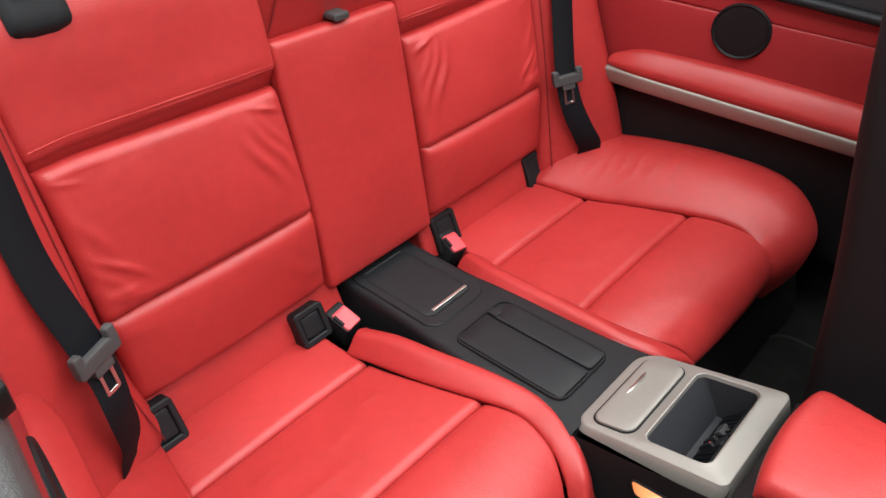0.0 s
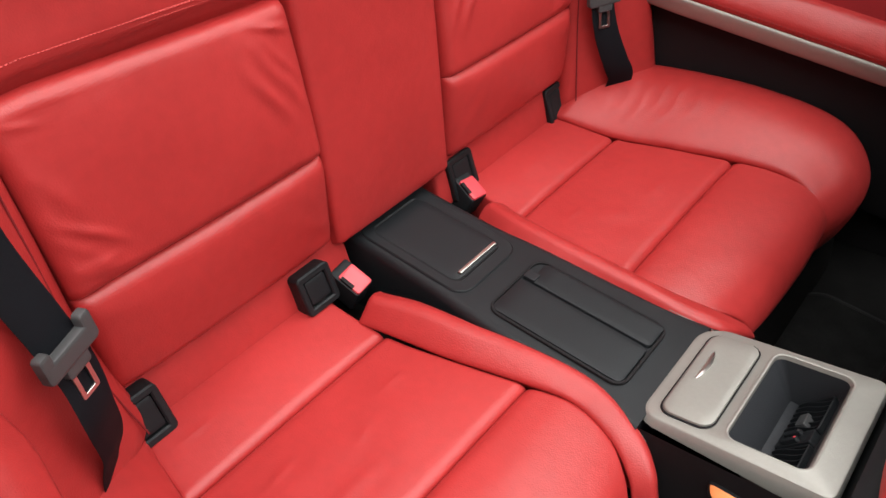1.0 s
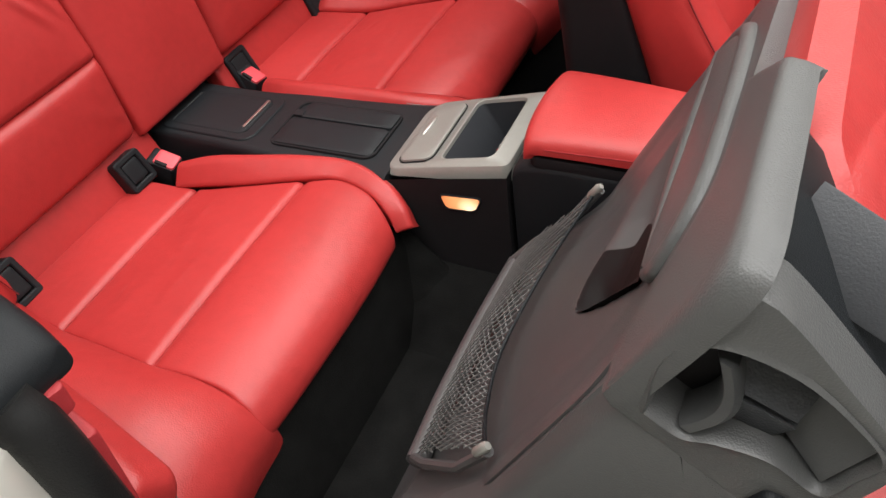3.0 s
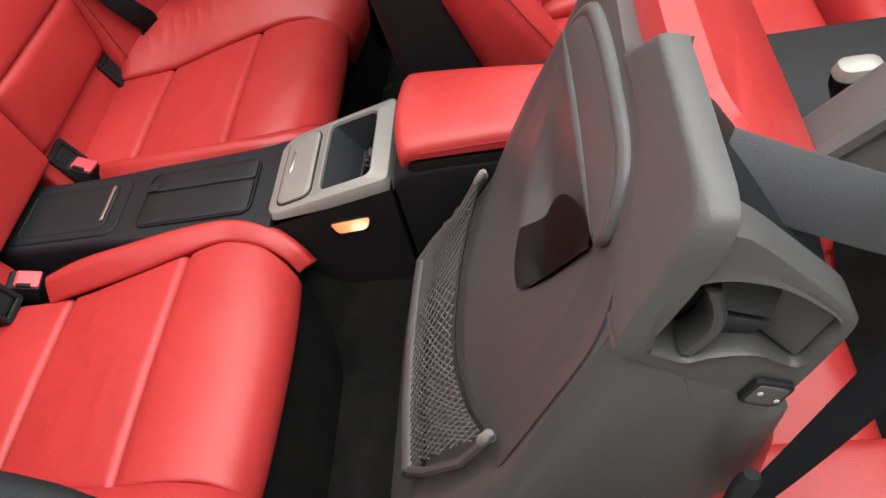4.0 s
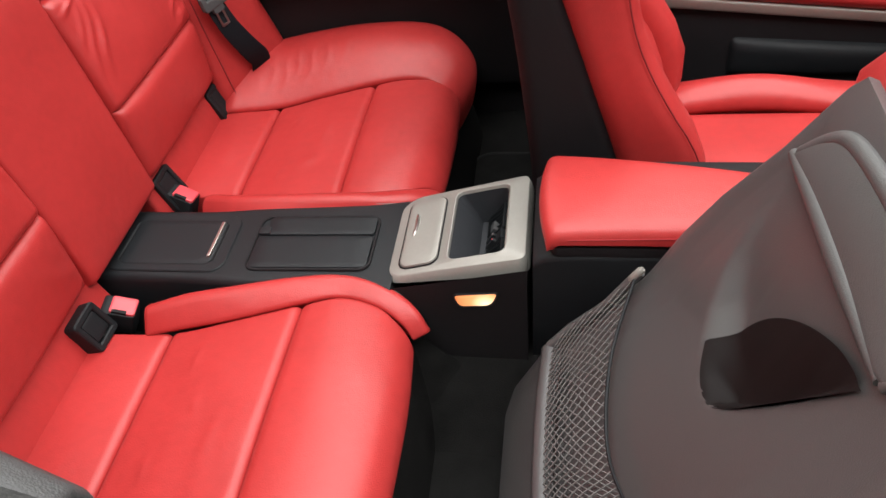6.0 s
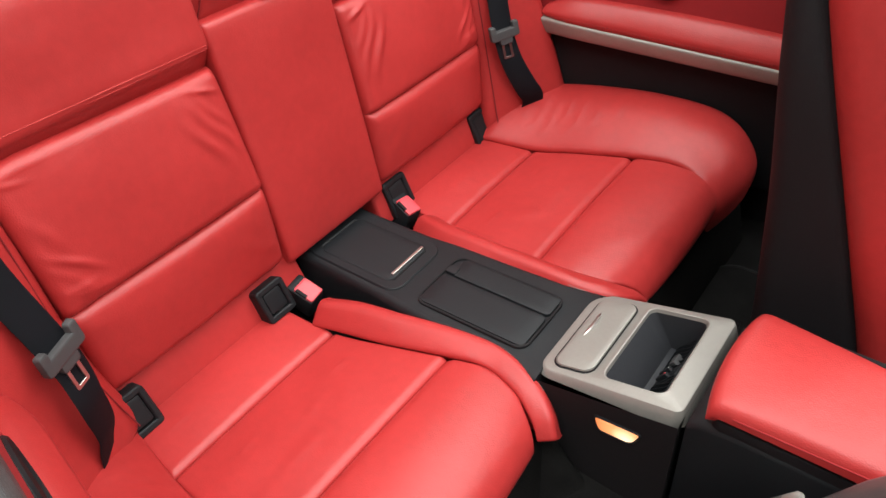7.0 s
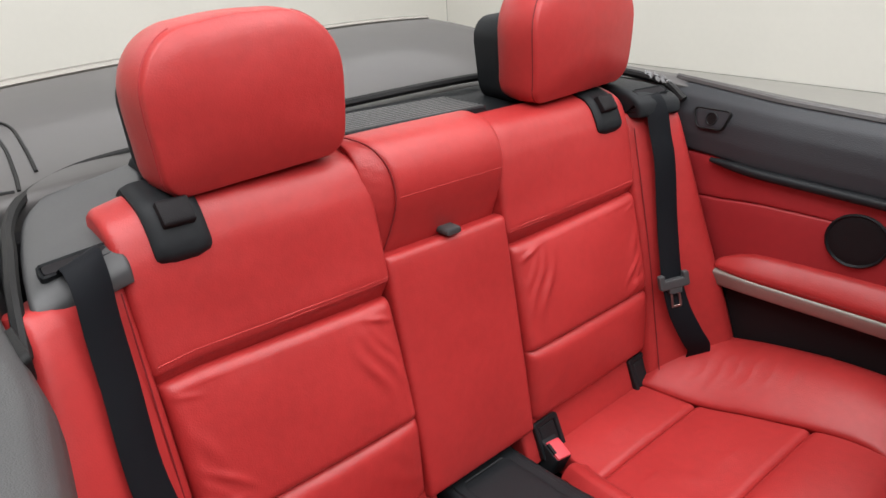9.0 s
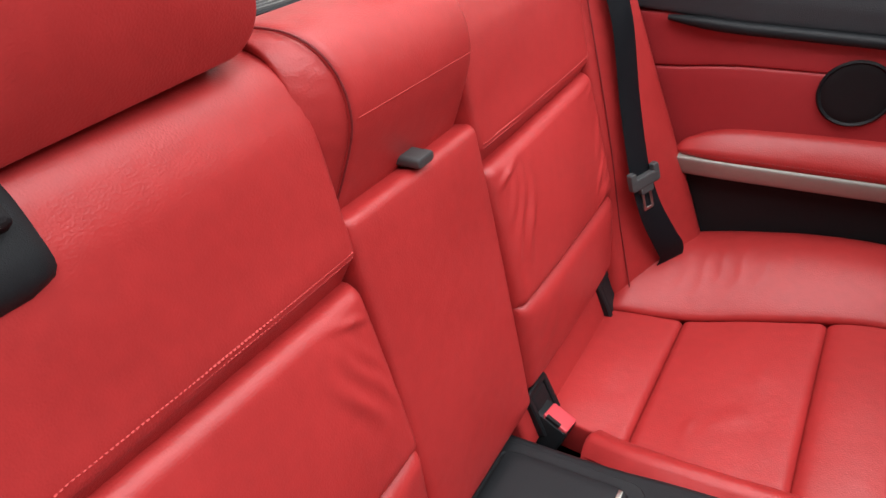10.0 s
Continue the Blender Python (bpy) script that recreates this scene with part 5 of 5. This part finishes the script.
def near_front_seat():
    th = empty("front_seat_assembly", (1.0, -0.36, 0.27), label="red leather front seat folded forward with a grey rear shell", category="car seat", group="front seats")
    # leather body of the back
    rings = []
    for v, y0, y1, w0, w1 in ((-0.32, -0.155, -0.565, -0.03, -0.20), (-0.2, -0.148, -0.592, -0.030, -0.305), (-0.02, -0.146, -0.597, -0.075, -0.275), (0.1, -0.145, -0.598, -0.085, -0.245), (0.22, -0.150, -0.594, -0.080, -0.212), (0.29, -0.150, -0.575, -0.080, -0.18), (0.33, -0.152, -0.565, -0.040, -0.178), (0.385, -0.150, -0.545, -0.016, -0.174), (0.425, -0.160, -0.520, -0.020, -0.162), (0.447, -0.180, -0.497, -0.040, -0.140)):
        rings.append(rring((y0 + y1) / 2, (w0 + w1) / 2, (y0 - y1) / 2, (w0 - w1) / 2, 0.045, lambda a, b, v=v: SL(a, v + 0.42 * b * max(0, min(1, (v - 0.05) / 0.3)), b), 6))
    part("back_cushion", loft(rings), LEATHER, th, "red leather back upholstery")
    # inner rear shell panel: set back inside the outer shell, with a scooped bowl that ends in a pocket
    def step(x):
        x = max(0, min(1, x))
        return x * x * (3 - 2 * x)

    def lin(x, pts):
        for (a, fa), (b, fb) in zip(pts, pts[1:]):
            if a <= x <= b:
                return fa + (fb - fa) * (x - a) / (b - a)
        return pts[0][1] if x < pts[0][0] else pts[-1][1]
    low = ((-0.495, 0.298), (-0.482, 0.272), (-0.453, 0.203), (-0.418, 0.129), (-0.395, 0.098), (-0.360, 0.092), (-0.315, 0.098), (-0.285, 0.112), (-0.250, 0.150), (-0.232, 0.20), (-0.219, 0.262), (-0.212, 0.298))

    def bowl(y, h):
        lo = lin(y, low)
        if not lo < h < 0.297:
            return 0
        span = 0.297 - lo
        deep = min(1, span / 0.13) * step((0.297 - h) / max(span, 0.02) * 0.9 + 0.05)
        left = step((y + 0.40) / 0.07)
        edge = (1 - left) * step((h - lo) / 0.020) + left * step((h - lo) / 0.05)
        return 0.030 * deep * edge * step((y + 0.492) / 0.03) * step((-0.212 - y) / 0.10)

    def relief(u, v, p):
        y, h = p.y, (p - V3(0.70, 0, 0.60)).dot(UV)
        return -0.009 * step((u - 0.04) / 0.06) * step((0.985 - u) / 0.05) * step((0.36 - h) / 0.06) * step((h + 0.30) / 0.1) - bowl(y, h)
    yin = lambda v: lin(v, ((-0.4, 0.140), (0.10, 0.143), (0.18, 0.156), (0.28, 0.186), (0.37, 0.203), (0.39, 0.215)))
    ci = lambda t: SL(-yin(-0.345 + 0.735 * t), -0.345 + 0.735 * t, wback(-0.345 + 0.735 * t) - 0.004)
    pk = spl((-0.535, -0.345, 0), (-0.552, -0.2, 0), (-0.562, 0.0, 0), (-0.570, 0.16, 0), (-0.572, 0.27, 0), (-0.548, 0.325, 0), (-0.515, 0.365, 0), (-0.46, 0.385, 0), (-0.380, 0.388, 0))
    co = lambda t: SL(pk(t).x, pk(t).y, wback(pk(t).y) - 0.001)
    # same grey plastic as the outer shell, tinted for bounced red light
    part("rear_shell", pillow(lambda u, v: ci(v) * (1 - u) + co(v) * u, 0.010, 0.060, 110, 160, 0.003, WV, wob=relief, edges=(1, 0, 1, 0.0)), BROWN_BOUNCE, th, "grey moulded seat back panel with red bounce in its colour and a scooped pocket")
    # dark lining at the foot of the bowl; the pocket's shade is in its colour
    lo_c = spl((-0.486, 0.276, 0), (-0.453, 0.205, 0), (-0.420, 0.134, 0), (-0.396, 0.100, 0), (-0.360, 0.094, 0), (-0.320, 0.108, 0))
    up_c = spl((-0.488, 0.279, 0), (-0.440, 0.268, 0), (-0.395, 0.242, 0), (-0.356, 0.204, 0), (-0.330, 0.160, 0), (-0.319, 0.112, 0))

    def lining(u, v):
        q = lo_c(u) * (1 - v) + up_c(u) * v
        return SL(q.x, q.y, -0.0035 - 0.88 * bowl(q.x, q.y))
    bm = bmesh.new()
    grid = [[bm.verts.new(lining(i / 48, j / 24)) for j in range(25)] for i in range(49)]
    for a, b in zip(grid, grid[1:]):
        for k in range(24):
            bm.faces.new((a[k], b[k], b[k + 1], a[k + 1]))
    part("pocket_lining_shade", bm, WOODY, th, "dark lining of the seat back pocket with its shade in the colour")
    # outer grey shell, wrapping round to the side below the shoulder
    rings = []
    for v, yo, yi, k in ((-0.34, -0.575, -0.527, 1.62), (-0.25, -0.590, -0.540, 1.64), (-0.1, -0.596, -0.548, 1.48), (0.04, -0.598, -0.556, 1.30), (0.16, -0.599, -0.562, 1.12), (0.240, -0.600, -0.562, 0.98), (0.262, -0.600, -0.564, 0.94), (0.306, -0.598, -0.566, 0.30)):
        w = wback(v) - 0.001
        d = 0.165 * k
        rings.append([SL(yi, v, w - 0.016), SL(yi, v, w - 0.003), SL(yi * 0.6 + yo * 0.4, v, w - 0.002), SL(yo + 0.020, v, w - 0.005), SL(yo + 0.010, v, w - 0.010), SL(yo + 0.003, v, w - 0.022), SL(yo, v, w - 0.045), SL(yo, v, w - 0.045 - (d * 0.85 - 0.045) * 0.35), SL(yo, v, w - 0.045 - (d * 0.85 - 0.045) * 0.7), SL(yo, v, w - d * 0.85), SL(yo + 0.002, v, w - d * 0.95), SL(yo + 0.006, v, w - d), SL(yo + 0.016, v, w - d), SL(yo + 0.016, v, w - 0.05), SL(yi * 0.5 + yo * 0.5, v, w - 0.02)])
    part("outer_shell", loft(rings), SHELL, th, "grey moulded outer side shell")
    # shoulder: a flat facet with a crisp upper edge, a dark top and the release side
    seam = spl(*[tuple(SL(y, v, 0.002)) for y, v in ((-0.380, 0.386), (-0.44, 0.390), (-0.485, 0.382), (-0.515, 0.362), (-0.542, 0.330), (-0.582, 0.306))])

    rimline = spl(*[tuple(SL(y, v, 0.002)) for y, v in ((-0.428, 0.441), (-0.480, 0.442), (-0.535, 0.442), (-0.580, 0.441), (-0.600, 0.428), (-0.603, 0.390), (-0.602, 0.348), (-0.600, 0.310))])
    part("shoulder", pillow(lambda u, v: seam(u) * (1 - v) + rimline(u) * v, 0.015, 0.004, 26, 14, 0.002, WV, edges=(0.3, 0.3, 0.2, 1)), SHELL, th, "flat grey shoulder cover")
    topf = lambda u, v: SL(-0.470 - (0.122 - 0.004 * v) * u, 0.440 + 0.006 * math.sin(math.pi * u) * (1 - v) - 0.012 * u ** 4 - 0.004 * v - 0.42 * (0.012 + 0.106 * v), -0.012 - 0.106 * v)
    part("shoulder_top", pillow(topf, 0.004, 0.006, 10, 8, 0.0, UV), BLACK, th, "black upper side of the shoulder")
    # flat raised field with a crisp rim above the bowl
    lower = spl(*[tuple(SL(y, v, 0.002)) for y, v in ((-0.214, 0.292), (-0.300, 0.297), (-0.400, 0.299), (-0.492, 0.298))])
    upper = spl(*[tuple(SL(y, v, 0.002)) for y, v in ((-0.222, 0.300), (-0.246, 0.335), (-0.275, 0.354), (-0.331, 0.363), (-0.40, 0.366), (-0.466, 0.363), (-0.494, 0.345), (-0.504, 0.318), (-0.497, 0.299))])
    part("raised_field", pillow(lambda u, v: lower(u) * (1 - v) + upper(u) * v, 0.008, 0.02, 40, 12, 0.004, WV), SHELL, th, "raised grey field")
    part("rib", tube([p - WV * 0.0048 for p in along(lower, 40)], lambda t: 0.0048 + 0.0056 * math.sin(math.pi * (0.08 + 0.88 * t)), 16), SHELL, th)
    part("rib", tube([p - WV * 0.0048 for p in along(upper, 60)], lambda t: 0.0052 + 0.0048 * math.sin(math.pi * (0.08 + 0.90 * t)), 16), SHELL, th)
    # net pocket
    top = spl(*[tuple(SL(y, v, w)) for y, v, w in ((-0.160, 0.020, 0.014), (-0.26, -0.035, 0.024), (-0.38, -0.045, 0.028), (-0.47, -0.015, 0.020), (-0.535, 0.036, 0.012))])
    lip = spl(*[tuple(SL(y, v, w)) for y, v, w in ((-0.172, -0.150, 0.056), (-0.28, -0.158, 0.060), (-0.40, -0.158, 0.060), (-0.500, -0.148, 0.056))])
    net = lambda u, v: top(u) * (1 - v) + lip(u) * v + WV * 0.006 * math.sin(math.pi * v)
    bms = []
    n = 34
    for k in range(-16, n):
        for sg in (1, -1):
            pts = []
            for j in range(15):
                v = j / 14
                u = (k + sg * 8 * v + (8 if sg < 0 else 0) * 1.0) / (n - 1)
                u += 0.004 * math.sin(12 * v + k)
                if 0 <= u <= 1:
                    pts.append(net(u, v) + WV * (0.0006 * sg))
            if len(pts) > 1:
                bms.append(tube(pts, 0.0010, 3))
    tagged(part("net_mesh", join(*bms), NETM, th, "stretched grey cord net"), kind="stuff")
    part("net_cord", tube([p + WV * 0.001 for p in along(top, 40)], 0.0022, 6), BLACK, th, "black elastic edge cord")
    part("net_lip", tube([p - WV * 0.005 - UV * 0.006 for p in along(lip, 30)], 0.014, 10), BROWN_BOUNCE, th)
    part("net_side", tube([SL(-0.158, 0.028, 0.012), SL(-0.160, -0.05, 0.022), SL(-0.164, -0.11, 0.044), SL(-0.172, -0.150, 0.056)], 0.007, 10), SHELL, th)
    part("net_side", tube([SL(-0.540, 0.045, 0.010), SL(-0.535, -0.03, 0.020), SL(-0.520, -0.10, 0.046), SL(-0.500, -0.148, 0.056)], 0.006, 8), BROWN_BOUNCE, th)
    for y, v in ((-0.160, 0.026), (-0.540, 0.044)):
        part("net_pin", tube([SL(y, v - 0.016, 0.017), SL(y, v - 0.012, 0.017), SL(y, v + 0.006, 0.014), SL(y, v + 0.010, 0.013)], lambda t: 0.0065 - 0.003 * abs(2 * t - 1), 10), SILVER, th, "small bright net pin")
    # release side: a panel with a real recess, a lever, a stepped grip and a sloping wedge
    sd = lambda a, b, c: SL(-0.600 - c, b, a)
    cav = [(-0.022, 0.313), (-0.008, 0.356), (-0.010, 0.379), (-0.027, 0.394), (-0.058, 0.398), (-0.091, 0.389), (-0.118, 0.374), (-0.121, 0.350), (-0.120, 0.325), (-0.088, 0.330), (-0.062, 0.320), (-0.047, 0.309)]
    cx, cy = -0.064, 0.353
    loop = spl(*[(a, b, 0) for a, b in cav + cav[:1]])
    L = along(loop, 72)[:-1]
    sides4 = [(0.002, 0.300), (0.001, 0.350), (-0.003, 0.400), (-0.012, 0.428), (-0.030, 0.428), (-0.080, 0.405), (-0.122, 0.384), (-0.132, 0.372), (-0.136, 0.345), (-0.139, 0.300), (-0.140, 0.262), (-0.100, 0.274), (-0.050, 0.288)]
    rim4 = spl(*[(a, b, 0) for a, b in sides4 + sides4[:1]])
    dense = [(math.atan2(p.y - cy, p.x - cx), p) for p in along(rim4, 720)]
    O = []
    for p in L:
        ang = math.atan2(p.y - cy, p.x - cx)
        O.append(min(dense, key=lambda q: abs(math.remainder(q[0] - ang, 2 * math.pi)))[1])

    def rr(k, c):
        return [sd(cx + (p.x - cx) * k, cy + (p.y - cy) * k, c) for p in L]

    def oo(k, c):
        return [sd(cx + (p.x - cx) * k, cy + (p.y - cy) * k, c) for p in O]

    def mid(t, c):
        return [sd((1 - t) * p.x + t * q.x, (1 - t) * p.y + t * q.y, c) for p, q in zip(O, L)]
    han = part("release_side", loft([oo(1.0, -0.030), oo(1.0, -0.004), oo(0.985, -0.001), mid(0.3, 0.0), mid(0.8, 0.0), rr(1.04, 0.0015), rr(1.01, 0.0025), rr(0.985, 0.001), rr(0.96, -0.006), rr(0.93, -0.018), rr(0.88, -0.028)], caps=False), SHELL, th, "grey side panel with the seat release recess")
    part("recess_floor", loft([rr(0.90, -0.0275), rr(0.5, -0.029), rr(0.1, -0.029)]), DARK, han, "dark floor of the recess")
    part("release_lever", loft([[sd(-0.030 - 0.012 * math.sin(math.pi * t) - 0.016 * t + da, 0.380 - 0.066 * t + db, dc) for da, db, dc in ((-0.008, 0, -0.024), (-0.007, 0, -0.004), (-0.003, 0, 0.000), (0.003, 0, -0.001), (0.005, 0, -0.006), (0.005, 0, -0.024))] for t in (i / 14 for i in range(15))]), GREYP, han, "grey release lever")
    step_ = lambda b0, b1, c0, c1, a0, a1: loft([[sd(a, b, c) for b, c in ((b0, -0.028), (b0, c0 - 0.003), (b0 + 0.002, c0), (b1 - 0.002, c1), (b1, c1 - 0.003), (b1, -0.028))] for a in (a0 + (a1 - a0) * i / 8 for i in range(9))])
    part("grip_step", step_(0.358, 0.386, -0.006, -0.020, -0.042, -0.082), BELT, han, "upper step of the grip")
    part("grip_step", step_(0.326, 0.354, -0.014, -0.008, -0.050, -0.086), BELT, han, "lower step of the grip")
    part("grip_wedge", loft([[sd(a, b, c) for a, b, c in ((-0.080, 0.340 - 0.010 * t, -0.022 + 0.010 * t), (-0.080, 0.388 - 0.014 * t, -0.022 + 0.010 * t), (-0.116, 0.374 - 0.003 * t, -0.004 + 0.004 * t), (-0.118, 0.328 + 0.003 * t, -0.004 + 0.004 * t))] for t in (0.0, 0.15)]), GREYP, han, "sloping grey grip wedge")
    sw = part("seat_switch", plate(sd, -0.119, 0.289, 0.0155, 0.0150, 0.006, 0.0, 0.0050, 0.002), BLACK, th, "dark seat shift switch with white marks")
    part("rocker", plate(sd, -0.119, 0.289, 0.0125, 0.0120, 0.005, 0.003, 0.0062, 0.002), BROWN_BOUNCE, sw)
    for a, b in ((-0.007, 0.003), (0.009, -0.003)):
        part("mark", plate(sd, -0.119 - a, 0.289 + b, 0.0020, 0.0020, 0.0018, 0.005, 0.0068, 0.0003), PAINT_LIGHT, sw)
    # grey back of the front headrest
    hr = lambda u, v: V3(0.965 + 0.19 * v + 0.014 * u, -0.362 - 0.086 * u, 0.806 + 0.172 * v + (0.058 - 0.012 * v) * u)
    hd = part("headrest_back", pillow(hr, 0.010, 0.05, 10, 10, 0.006, (-1, 0.3, 1)), SHELL, th, "grey headrest back cover")
    part("headrest_ridge", tube([hr(0.97, i / 12) + V3(-0.001, 0, 0.001) for i in range(13)], 0.009, 8), SHELL, hd)
    # seat cushion
    cu = lambda u, v: V3(0.80 + 0.36 * v, -0.17 - 0.36 * u, 0.375 + 0.02 * v)
    part("seat_cushion", pillow(cu, 0.05, 0.05, 18, 18, 0.012, (0, 0, 1), edges=(0.4, 0.3, 0.3, 1)), LEATHER, th)
    top = ruled(lambda u: V3(0.96 + 0.205 * u, -0.450, 0.415), lambda u: V3(0.94 + 0.215 * u, -0.556, 0.425))
    part("side_bolster", pillow(top, 0.022, 0.05, 16, 12, 0.010, (0, 0, 1)), LEATHER, th, "upper padded block of the side bolster")
    rings = []
    for i in range(25):
        t = i / 24
        k = math.sqrt(max(0.003, 1 - max(0, (t - 0.70) / 0.30) ** 2.4))
        rings.append(rring(-0.592 + 0.006 * t, 0.374 + 0.010 * t, 0.050 * (0.5 + 0.5 * k), 0.044 * (0.35 + 0.65 * k), 0.034 * k, lambda a, b, t=t: (0.86 + 0.285 * t, a, b), 6))
    part("side_bolster", loft(rings), LEATHER, th, "outer red leather side bolster")
    part("bolster_seam", tube([(0.86 + 0.25 * i / 12, -0.552 + 0.004 * i / 12, 0.404 + 0.008 * i / 12) for i in range(13)], 0.0014, 6), LEATHER_DARK, th)
    val = ruled(lambda u: V3(0.78 + 0.20 * u, -0.634, 0.40 - 0.05 * u), lambda u: V3(0.78 + 0.22 * u, -0.640, 0.30))
    part("side_valance", pillow(val, 0.01, 0.02, 10, 6, 0.004, (0, -1, 0.3)), SHELL, th, "grey plastic seat valance")
    ib_ = lambda u, v: V3(0.80 + 0.38 * v, -0.17 + 0.06 * u, 0.375 + 0.02 * v + 0.02 * math.sin(math.pi * u))
    part("side_bolster", pillow(ib_, 0.028, 0.06, 10, 18, 0.01, (0, 0, 1)), LEATHER, th)
    part("seat_base", pillow(ruled(lambda u: V3(0.80 + 0.36 * u, -0.17, 0.315), lambda u: V3(0.80 + 0.36 * u, -0.59, 0.315)), 0.02, 0.03, 8, 8, 0.0, (0, 0, 1)), BLACK, th, "black seat frame")
    return th


near_front_seat()


def near_front_belt():
    th = empty("front_seat_belt", (1.0, -0.58, 0.5), label="grey front seat belt hanging beside the folded seat", category="seat belt")
    w1 = spl((0.90, -0.53, 0.970), (0.945, -0.545, 0.955), (1.0, -0.555, 0.932), (1.055, -0.560, 0.912))
    n = 14
    part("webbing", strap(along(w1, n), [Vector((0.30, 0.46, 0.63))] * (n + 1), 0.047), WEB_GREY, th)
    w2 = spl((1.055, -0.575, 0.915), (1.030, -0.583, 0.83), (0.980, -0.602, 0.74), (0.928, -0.624, 0.67), (0.908, -0.630, 0.64))
    part("webbing", strap(along(w2, 20), [Vector((0.8, -0.15, 0.1)).lerp(Vector((0.31, 0.36, -0.88)), (i / 20) ** 1.3 * 0.8) for i in range(21)], 0.042), WEB, th, "black webbing")
    loop = [V3(1.065 + 0.030 * math.cos(a), -0.562 + 0.01 * math.cos(a), 0.925 + 0.075 * math.sin(a)) for a in (2 * math.pi * i / 28 for i in range(28))]
    part("guide_loop", tube(loop, 0.014, 10, closed=True), BLACK, th, "black plastic belt guide loop")
    tg = V3(0.910, -0.632, 0.690)
    ax_ = V3(0.22, 0.05, 0.97).normalized()
    gp = lambda a, b, c: tg + V3(0.97, 0.0, -0.22) * a + ax_ * b + V3(0, -1, 0.05) * c
    part("tongue_grip", loft([rring(0, 0, hw, 0.0045, 0.004, lambda a, c, b=b: gp(a, b, c), 4) for b, hw in ((-0.036, 0.004), (-0.030, 0.0065), (-0.012, 0.0075), (0.010, 0.0090), (0.030, 0.0105), (0.044, 0.0095), (0.050, 0.006))]), BLACK, th, "black belt tongue grip")
    part("tongue_plate", plate(lambda a, b, c: gp(a, b, c), 0, -0.046, 0.0032, 0.015, 0.002, -0.002, 0.002, 0.0005), STEEL, th, "bare steel tongue plate")
    return th


near_front_belt()


def far_front_seat():
    th = empty("front_seat_assembly", (0.75, 0.38, 0.27), label="upright red leather front seat with a dark rear shell", category="car seat", group="front seats")

    def lin(z, pts):
        for (a, fa), (b, fb) in zip(pts, pts[1:]):
            if a <= z <= b:
                return fa + (fb - fa) * (z - a) / (b - a)
        return pts[-1][1]

    def body(rear, front, y0, y1, r, off=0.0):
        rings = []
        for z, k in ((0.33, 0.94), (0.36, 0.99), (0.42, 1), (0.48, 1), (0.54, 1), (0.60, 1), (0.66, 1), (0.72, 1), (0.78, 1), (0.85, 1), (0.92, 1), (1.0, 0.97), (1.08, 0.9), (1.11, 0.75)):
            a, b = lin(z, rear), lin(z, front) - off
            rings.append(rring((a + b) / 2, (y0 + y1) / 2, (b - a) / 2 * k, (y1 - y0) / 2 * k, r * k, lambda p, q, z=z: (p, q, z), 6))
        return loft(rings)
    back = ((0.33, 0.560), (0.55, 0.545), (0.75, 0.525), (1.12, 0.470))
    split = ((0.33, 0.745), (0.55, 0.686), (0.75, 0.618), (1.12, 0.492))
    front = ((0.33, 0.800), (0.42, 0.832), (0.50, 0.843), (0.545, 0.838), (0.593, 0.818), (0.635, 0.790), (0.678, 0.764), (0.72, 0.741), (0.756, 0.724), (0.80, 0.708), (0.85, 0.697), (1.0, 0.668), (1.12, 0.630))
    part("rear_shell", body(back, [(z, x + 0.014) for z, x in split], 0.170, 0.60, 0.03), BLACK_SOFT, th, "dark moulded rear shell")
    part("back_cushion", body(split, front, 0.225, 0.545, 0.03, 0.045), LEATHER, th)
    part("back_bolster", body(split, front, 0.158, 0.255, 0.042), LEATHER, th, "padded side bolster of the seat back")
    part("back_bolster", body(split, front, 0.515, 0.608, 0.042, -0.004), LEATHER, th, "padded side bolster of the seat back")
    part("back_seam", tube([(lin(0.46 + 0.03 * i, front) - 0.012, 0.1635, 0.46 + 0.03 * i) for i in range(15)], 0.0014, 6), LEATHER_DARK, th)
    cc = lambda u, v: V3(0.78 + 0.53 * v, 0.155 + 0.44 * u, 0.424 + 0.004 * v)
    part("seat_cushion", pillow(lambda u, v: cc(0.2 + 0.6 * u, v), 0.03, 0.07, 14, 18, 0.014, (0, 0, 1)), LEATHER, th)

    def hump(u0, u1):
        def f(u, v):
            q = cc(u0 + (u1 - u0) * u, v)
            return q + V3(0, 0, 0.012 + 0.040 * math.sin(math.pi * u) * math.exp(-((q.x - 0.985) / 0.17) ** 2))
        return f
    for u0, u1 in ((0.0, 0.24), (0.76, 1.0)):
        part("side_bolster", pillow(hump(u0, u1), 0.022, 0.08, 10, 24, 0.006, (0, 0, 1)), LEATHER, th)
    ts = lambda u, v: V3(1.335 + 0.14 * v, 0.165 + 0.42 * u, 0.478 - 0.02 * v)
    part("thigh_support", pillow(ts, 0.03, 0.07, 14, 8, 0.012, (0, 0, 1)), LEATHER, th, "red leather thigh support")
    part("seat_base", pillow(ruled(lambda u: V3(0.70 + 0.58 * u, 0.18, 0.37), lambda u: V3(0.70 + 0.58 * u, 0.57, 0.37)), 0.02, 0.09, 8, 8, 0.0, (0, 0, 1)), BLACK, th, "black seat frame")
    return th


far_front_seat()
